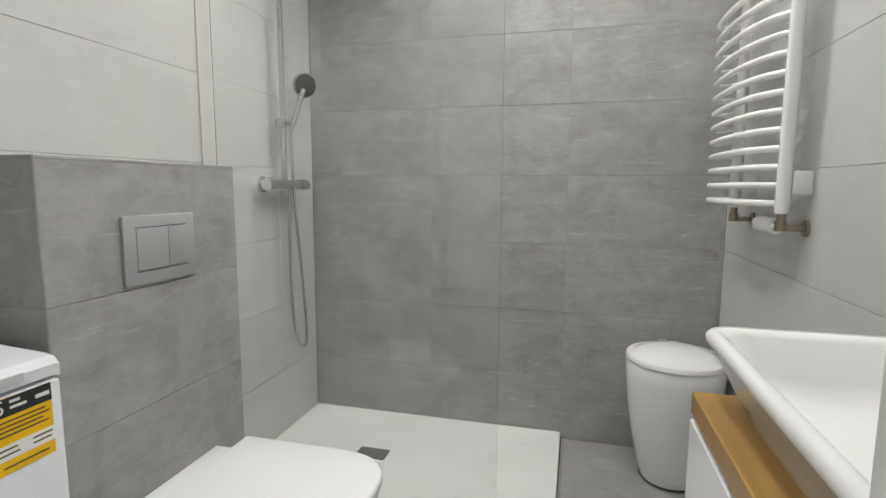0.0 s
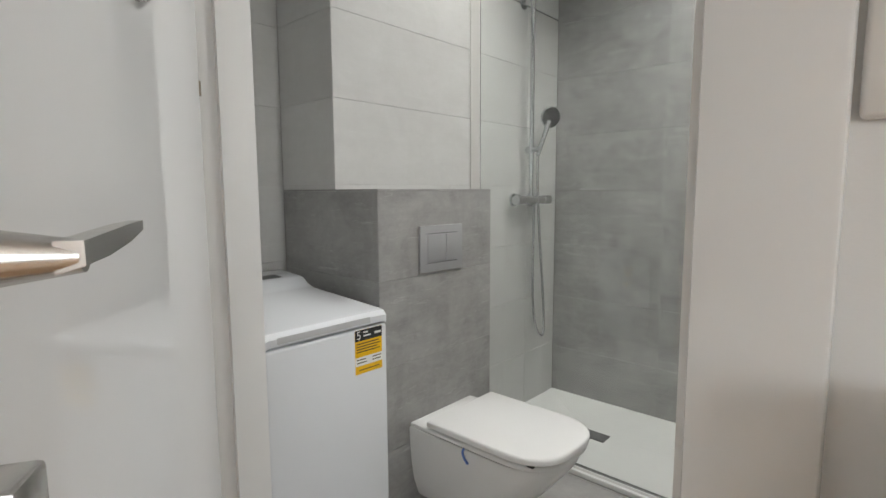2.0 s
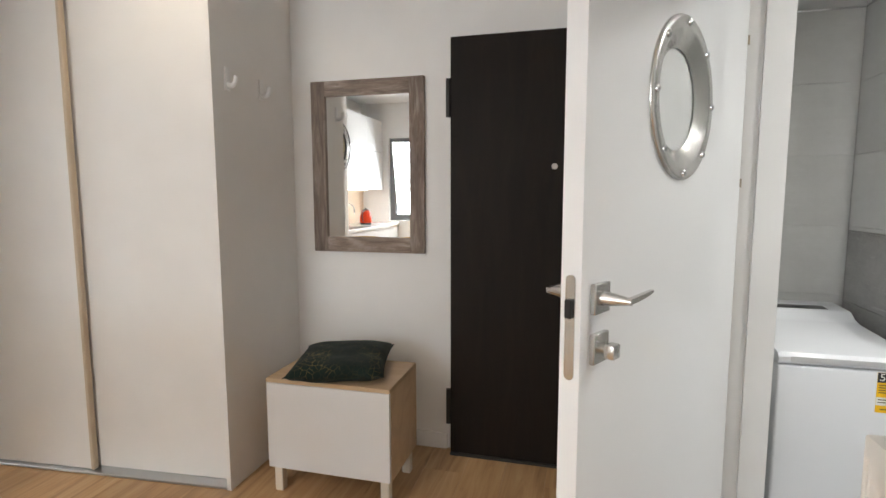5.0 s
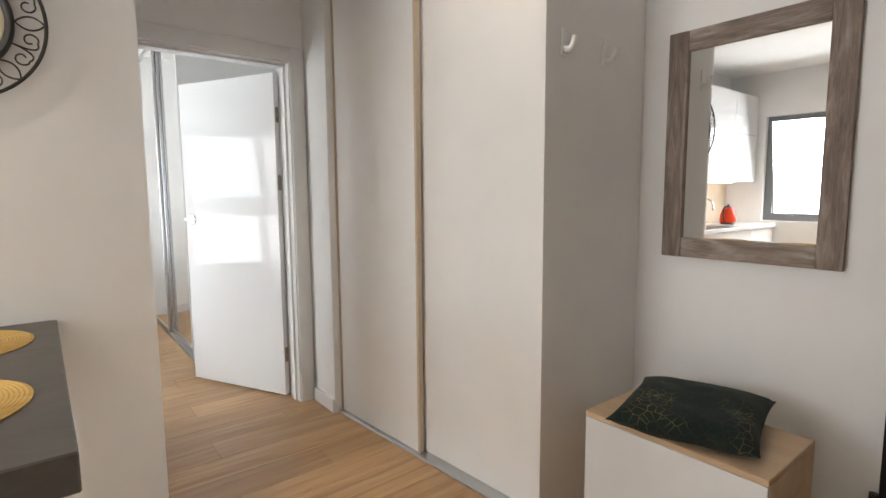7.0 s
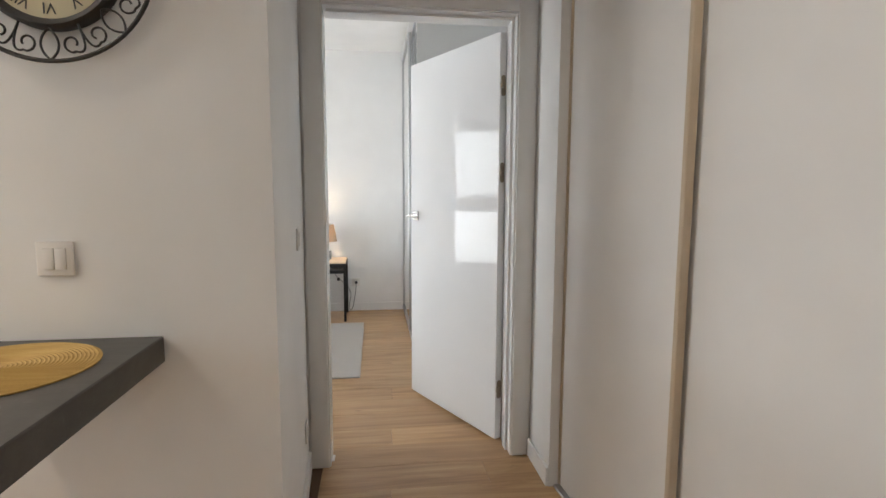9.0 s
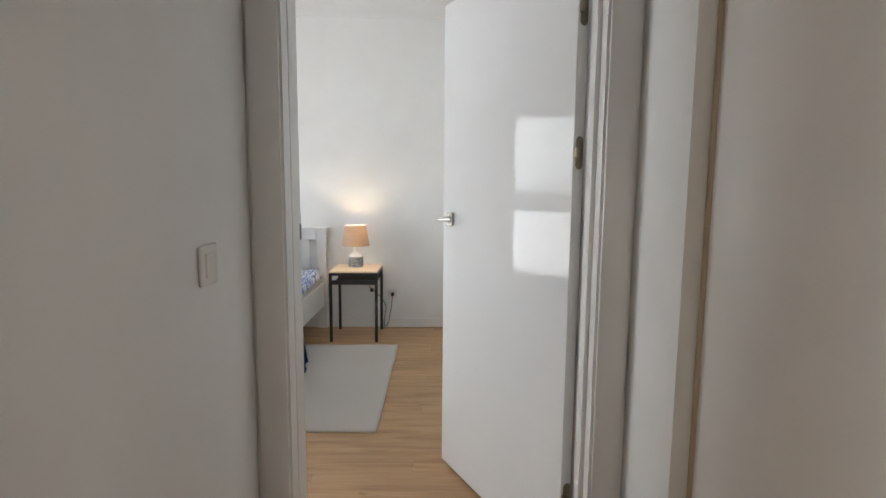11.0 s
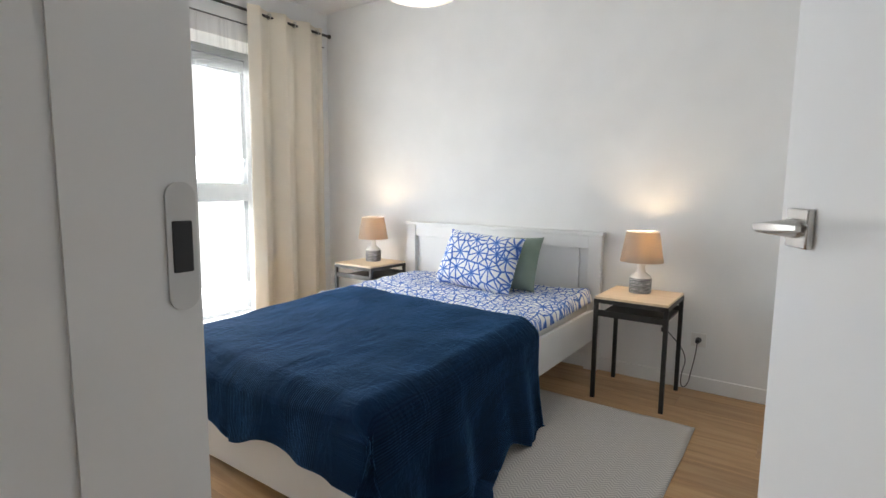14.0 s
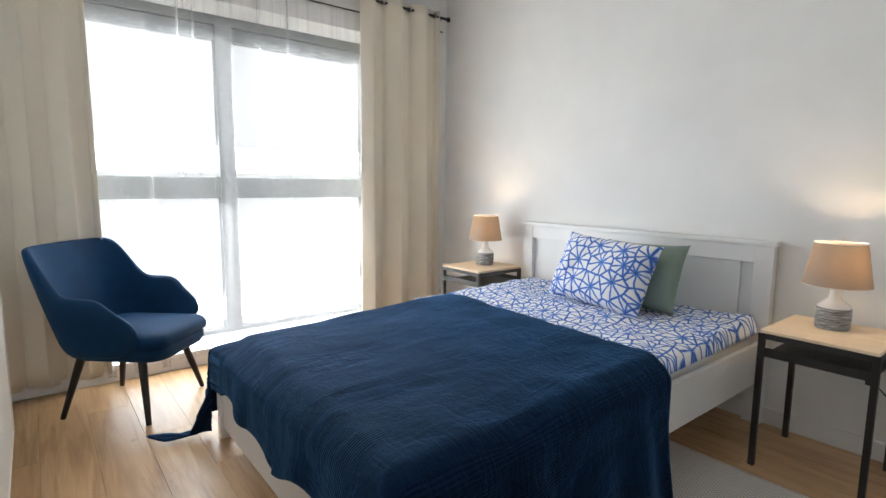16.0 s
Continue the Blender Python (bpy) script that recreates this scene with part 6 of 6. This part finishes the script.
panel_radiator("white panel radiator on the bedroom wall", (2.372, BED_Y, .15), 180, 1.0, .70, .13)


# pendant
def pendant():
    p = thing("pendant_lamp", "lit white glass dome pendant lamp", "lamp", (.955, -5.14, 1.925))
    bm = bmesh.new()
    lathe(bm, [(.100, .0), (.140, .006), (.178, .036), (.191, .080), (.180, .122), (.142, .160), (.078, .188), (.030, .198),
               (.028, .195), (.076, .184), (.139, .156), (.176, .120), (.186, .080), (.174, .038), (.138, .010), (.100, .004)], 64, cap=False)
    part("shade", bm, OPAL, p, "opal white glass dome", smooth=80)
    bm = bmesh.new()
    rod(bm, (0, 0, .19), (0, 0, .26), .022, seg=20)
    part("holder", bm, TRIM_WHITE, p)
    bm = bmesh.new()
    lathe(bm, [(.012, .190), (.03, .160), (.042, .118), (.030, .085), (.0, .076)], 28)
    part("bulb", bm, BULB_WHITE, p, "glowing bulb", smooth=70)
    bm = bmesh.new()
    rod(bm, (0, 0, .26), (0, 0, H - 1.925 - .02), .003, seg=8)
    part("cable", bm, TRIM_WHITE, p)
    bm = bmesh.new()
    lathe(bm, [(.05, H - 1.925), (.05, H - 1.925 - .018), (.04, H - 1.925 - .026), (.0, H - 1.925 - .027)], 32)
    part("ceiling_rose", bm, TRIM_WHITE, p)
    point_lamp("pendant_bulb", (.955, -5.14, 1.975), 5.5, (1, .93, .84), .035)


def opal():
    m, nt, b = base("opal_glass", (.88, .87, .84), .12)
    out = nt.nodes["Material Output"]
    tr = nt.nodes.new("ShaderNodeBsdfTranslucent")
    tr.inputs[0].default_value = (.92, .90, .86, 1)
    ms = nt.nodes.new("ShaderNodeMixShader")
    ms.inputs[0].default_value = .55
    nt.links.new(b.outputs[0], ms.inputs[1])
    nt.links.new(tr.outputs[0], ms.inputs[2])
    nt.links.new(ms.outputs[0], out.inputs["Surface"])
    return m


OPAL, BULB_WHITE = opal(), emitter("bulb_white", (1, .95, .88), 40)
pendant()


# mirrored wardrobe
def mirror_wardrobe():
    y0, y1, xf, xb, h = HEAD_Y + .003, -4.78, -.385, -1.199, 2.64
    w = thing("mirror_wardrobe", "tall wardrobe with mirrored sliding doors in aluminium frames", "wardrobe", ((xf + xb) / 2, (y0 + y1) / 2, 0))
    hx, hy = (xf - xb) / 2, (y1 - y0) / 2
    part("side_panel", block(-hx, hx, hy - .02, hy, 0, h), BED_WHITE, w, smooth=None)
    part("top_panel", block(-hx, hx, -hy, hy - .02, h - .03, h), BED_WHITE, w, smooth=None)
    part("plinth", block(-hx, hx - .01, -hy, hy - .02, 0, .03), ALU, w, smooth=None)
    n, dw = 2, (2 * hy - .02) / 2
    for i in range(n):
        a, b, xo = -hy + i * dw, -hy + (i + 1) * dw + (.02 if i == 0 else 0), hx - .012 - .03 * (i % 2)
        d = part("sliding_door", block(xo - .012, xo - .006, a + .02, b - .02, .05, h - .05), MIRROR if i else MIRROR, w, "mirrored door", smooth=None)
        for (c, e, f, g) in ((a, a + .025, .032, h - .032), (b - .025, b, .032, h - .032), (a + .025, b - .025, .032, .06), (a + .025, b - .025, h - .06, h - .032)):
            part("door_frame", block(xo - .02, xo + .004, c, e, f, g, .002), ALU, d, "aluminium profile", smooth=None)


mirror_wardrobe()

# baseboards
def skirting(boxes):
    for b in boxes:
        piece("baseboard", block(*b, .003, 1), TRIM_WHITE, "white painted baseboard", "baseboard", kind="structure", smooth=None)


T, K = .014, .085
skirting([(-.384, EAST_X - T, HEAD_Y, HEAD_Y + T, 0, K), (EAST_X - T, EAST_X, HEAD_Y + T, BED_Y - T, 0, .07), (.235, EAST_X - T, BED_Y - T, BED_Y, 0, K),
          (ENTRY_X, ENTRY_X + T, -1.80, DY0 - .028, 0, K), (-.825, -.825 + T, COR_Y + T, -3.27, 0, K),
          (SK0, .89, -2.632, -2.632 + T, 0, K), (.21, KIT_X, HALL_Y - T, HALL_Y, 0, K)])

piece("baseboard", prism([(SK0 - T, -2.632 + T), (SK0, -2.632 + T), (SK1, COR_Y + .016), (SK1 - T, COR_Y + .016)], 0, K), TRIM_WHITE, "white painted baseboard", "baseboard", kind="structure", smooth=None)


# ---- kitchen, seen in the hall mirror ----
def kitchen():
    yb, x0, x1 = COR_Y, .93, KIT_X
    wall = piece("backsplash", block(x0, x1, yb, yb + .008, .90, 1.40), paint("warm_splashback", (.62, .50, .38), .4), "warm beige kitchen splashback", "splashback", kind="structure", smooth=None)
    n = 4
    w = (x1 - .02 - x0) / n
    for i in range(n):
        a = x0 + i * w
        u = thing("kitchen_wall_cabinet", "gloss white handleless kitchen wall cabinet", "cabinet", (a + w / 2, yb + .175, 1.40), group="kitchen wall cabinets")
        part("carcass", block(-w / 2 + .001, w / 2 - .001, -.175, .155, 0, 1.02), TRIM_WHITE, u, smooth=None)
        for z0, z1 in ((.0, .555), (.559, 1.02)):
            part("door", block(-w / 2 + .002, w / 2 - .002, .156, .175, z0, z1, .001), KITCHEN_GLOSS, u, "gloss white door", smooth=None)
        b = thing("kitchen_base_cabinet", "gloss white handleless kitchen base cabinet", "cabinet", (a + w / 2, yb + .29, 0), group="kitchen base cabinets")
        part("carcass", block(-w / 2 + .001, w / 2 - .001, -.285, .27, .10, .86), TRIM_WHITE, b, smooth=None)
        part("plinth", block(-w / 2, w / 2, -.25, .22, 0, .10), ALU, b, smooth=None)
        part("door", block(-w / 2 + .002, w / 2 - .002, .271, .29, .104, .855, .001), KITCHEN_GLOSS, b, "gloss white door", smooth=None)
    piece("kitchen_worktop", block(x0, x1 - .002, yb + .009, yb + .605, .862, .90, .002), KITCHEN_GLOSS, "white kitchen worktop under the cabinets", "worktop", smooth=None)
    hob = thing("cooktop", "black glass cooktop in the worktop", "cooktop", (2.1, yb + .30, .9005))
    part("glass", block(-.29, .29, -.25, .25, 0, .006, .001), BLACK_PLASTIC, hob, smooth=None)
    k = thing("kettle", "glossy red kettle with black base", "kettle", (2.85, yb + .28, .9005))
    bm = bmesh.new()
    lathe(bm, [(.075, .02), (.088, .03), (.085, .10), (.066, .17), (.05, .20)], 36)
    part("jug", bm, RED_GLOSS, k, "red jug", smooth=50)
    bm = bmesh.new()
    lathe(bm, [(.08, 0), (.085, .008), (.08, .019)], 36)
    part("base", bm, BLACK_PLASTIC, k)
    bm = bmesh.new()
    lathe(bm, [(.05, .20), (.04, .214), (.012, .218), (.012, .235), (.0, .238)], 28)
    part("lid", bm, BLACK_PLASTIC, k)
    bm = bmesh.new()
    tube(bm, bezier((-.05, 0, .19), (-.14, 0, .22), (-.15, 0, .08), (-.085, 0, .05), 14), .009, 10)
    part("grip", bm, BLACK_PLASTIC, k)
    t = thing("kitchen_tap", "chrome swan neck kitchen tap", "tap", (2.45, yb + .12, .9005))
    bm = bmesh.new()
    tube(bm, [(0, 0, 0), (0, 0, .22)] + arc((0, .08, .22), .08, 180, 0, 12, "yz")[1:] + [(0, .16, .17)], .011, 12)
    part("spout", bm, CHROME, t)
    strip = piece("under_cabinet_light", block(1.0, 3.3, yb + .10, yb + .13, 1.392, 1.3995), emitter("strip_warm", WARM, 7), "warm strip light under the wall cabinets", "light strip", smooth=None)


kitchen()


# ---- tiles and planks ----
shared = {}


def slab_mesh(name, su, sv, t, material, chamfer=.0004):
    """A thin slab with a small chamfer round its face: size su by sv in xy, face at z = 0, centred."""
    key = (name, round(su, 4), round(sv, 4), material.name)
    if key not in shared:
        c = min(chamfer, su * .2, sv * .2)
        a, b = su / 2, sv / 2
        vs = [(-a, -b, -t), (a, -b, -t), (a, b, -t), (-a, b, -t), (-a, -b, -c), (a, -b, -c), (a, b, -c), (-a, b, -c),
              (-a + c, -b + c, 0), (a - c, -b + c, 0), (a - c, b - c, 0), (-a + c, b - c, 0)]
        fs = [(0, 1, 5, 4), (1, 2, 6, 5), (2, 3, 7, 6), (3, 0, 4, 7), (4, 5, 9, 8), (5, 6, 10, 9), (6, 7, 11, 10), (7, 4, 8, 11), (8, 9, 10, 11)]
        me = bpy.data.meshes.new(name)
        me.from_pydata(vs, [], fs)
        me.materials.append(material)
        me.update()
        shared[key] = me
    return shared[key]


def cut(rect, holes):
    """What is left of a rectangle (u0, u1, v0, v1) outside the holes."""
    todo = [rect]
    for h in holes:
        nxt = []
        for u0, u1, v0, v1 in todo:
            a, b, c, d = max(u0, h[0]), min(u1, h[1]), max(v0, h[2]), min(v1, h[3])
            if a >= b or c >= d:
                nxt.append((u0, u1, v0, v1))
                continue
            nxt += [r for r in ((u0, a, v0, v1), (b, u1, v0, v1), (a, b, v0, c), (a, b, d, v1)) if r[1] - r[0] > .004 and r[3] - r[2] > .004]
        todo = nxt
    return todo


def lay(name, parent, material, origin, ud, vd, u0, u1, v0, v1, tu, tv, ustart, vstart, shift, gap=.0013, gap_u=None, holes=(), t=.008, wobble=.0):
    """Cover a rectangle with pieces tu by tv in rows; every other row moves on by shift. origin + u*ud + v*vd is the face."""
    ud, vd = Vector(ud), Vector(vd)
    nrm = ud.cross(vd).normalized()
    rot = Matrix((ud, vd, nrm)).transposed().to_4x4()
    j = math.floor((v0 - vstart) / tv)
    k = 0
    while vstart + j * tv < v1:
        va, vb = max(v0, vstart + j * tv), min(v1, vstart + (j + 1) * tv)
        us = ustart + (shift * j) % tu
        i = math.floor((u0 - us) / tu)
        while us + i * tu < u1:
            ua, ub = max(u0, us + i * tu), min(u1, us + (i + 1) * tu)
            if ub - ua > .006 and vb - va > .006:
                for a, b, c, d in cut((ua, ub, va, vb), holes):
                    gu = gap if gap_u is None else gap_u
                    a, b, c, d = a + gu / 2, b - gu / 2, c + gap / 2, d - gap / 2
                    if b - a < .004 or d - c < .004:
                        continue
                    o = bpy.data.objects.new(name, slab_mesh(name, b - a, d - c, t, material))
                    scene.collection.objects.link(o)
                    o.parent = parent
                    k += 1
                    dz = wobble * math.sin(k * 12.9898)
                    o.matrix_local = Matrix.Translation(Vector(origin) + ud * (a + b) / 2 + vd * (c + d) / 2 + nrm * dz) @ rot
            i += 1
        j += 1


TW, TH, TZ = .598, .2955, -.012
TL = 1.196
TP = .012          # the courses of the pale tiles start a little higher
X, Y, Z = (1, 0, 0), (0, 1, 0), (0, 0, 1)
# grey tiles: shower back wall, cistern ledge and its side, floor
lay("tile", bath_back, TILE_DARK, (0, 2.275, 0), X, Z, -1.257, .549, .0, HB - .002, TW, TH, -.066 - TW * 3, TZ, 0, gap_u=.0004)
lay("tile", ledge, TILE_DARK, (-1.035, 0, 0), Y, Z, .788, 1.380, .0, 1.177, TW, TH, .786, TZ, 0)
lay("tile", ledge, TILE_DARK, (0, .787, 0), X, Z, -1.598, -1.036, .0, 1.177, TW, TH, -1.63, TZ, 0)
lay("tile", ledge, TILE_DARK, (0, 0, 1.177), X, Y, -1.257, -1.036, .788, 1.380, TH, TW, -1.257, .795, 0)
lay("tile", ledge, TILE_DARK, (0, 1.380, 0), (-1, 0, 0), Z, 1.036, 1.257, .0, 1.177, TW, TH, 1.0, TZ, TW)
lay("tile", bath_floor, TILE_FLOOR, (0, 0, 0), X, Y, -1.60, .552, .20, 2.275, TW, TW, -.35 - TW * 3, .35 - TW, TW / 2, holes=((-1.26, -.058, 1.57, 2.28),))
# pale tiles
lay("tile", bath_left, TILE_LIGHT, (-1.258, 0, 0), Y, Z, .788, 2.274, .0, HB - .002, TL, TH, .786, TP, 0, gap_u=.001, holes=((.78, 1.381, -.1, 1.169),))
lay("tile", bath_left, TILE_LIGHT, (0, .7872, 0), X, Z, -1.598, -1.259, 1.178, HB - .002, TW, TH, -1.63, TP, 0)
lay("tile", bath_niche, TILE_LIGHT, (-1.598, 0, 0), Y, Z, BATH_Y + .014, .786, .0, HB - .002, TL, TH, .05, TP, 0)
lay("tile", bath_right, TILE_LIGHT, (.55, 0, 0), (0, -1, 0), Z, -2.274, -BATH_Y - .014, .0, HB - .002, TL, TH, -2.276, TZ, 0, gap_u=.001)
lay("tile", bath_front, TILE_LIGHT, (0, BATH_Y + .014, 0), (-1, 0, 0), Z, -.549, -.17, .0, HB - .002, TL, TH, -.549, TZ, 0)
lay("tile", bath_front, TILE_LIGHT, (0, BATH_Y + .014, 0), (-1, 0, 0), Z, .902, 1.597, .0, HB - .002, TL, TH, .902, TZ, 0)
# bright strip added to draw the bright line along one tile joint
for box in ((-1.258, -1.2545, .784, 2.272, 2.077, 2.084), (-1.597, -1.258, .7835, .787, 2.077, 2.084), (-1.598, -1.5945, BATH_Y + .016, .7835, 2.077, 2.084)):
    piece("trim", block(*box), JOINT_STRIP, "slim bright strip added along a joint of the tiled wall", "trim", kind="structure", smooth=None)
# oak planks, laid along x
PW, PL = .193, 1.29
lay("plank", oak_floor, FLOOR_OAK, (0, 0, 0), X, Y, ENTRY_X, KIT_X, -3.74, HALL_Y, PL, PW, -2.0, -7.0, .437, gap=.0012, t=.010, holes=((-1.6, -.98, -3.74, -1.83), (.157, .888, -3.70, -2.633)), wobble=.0002)
lay("plank", oak_floor, FLOOR_OAK, (0, 0, 0), X, Y, -1.2, EAST_X, HEAD_Y, -3.74, PL, PW, -2.0, -7.0, .437, gap=.0012, t=.010, wobble=.0002)
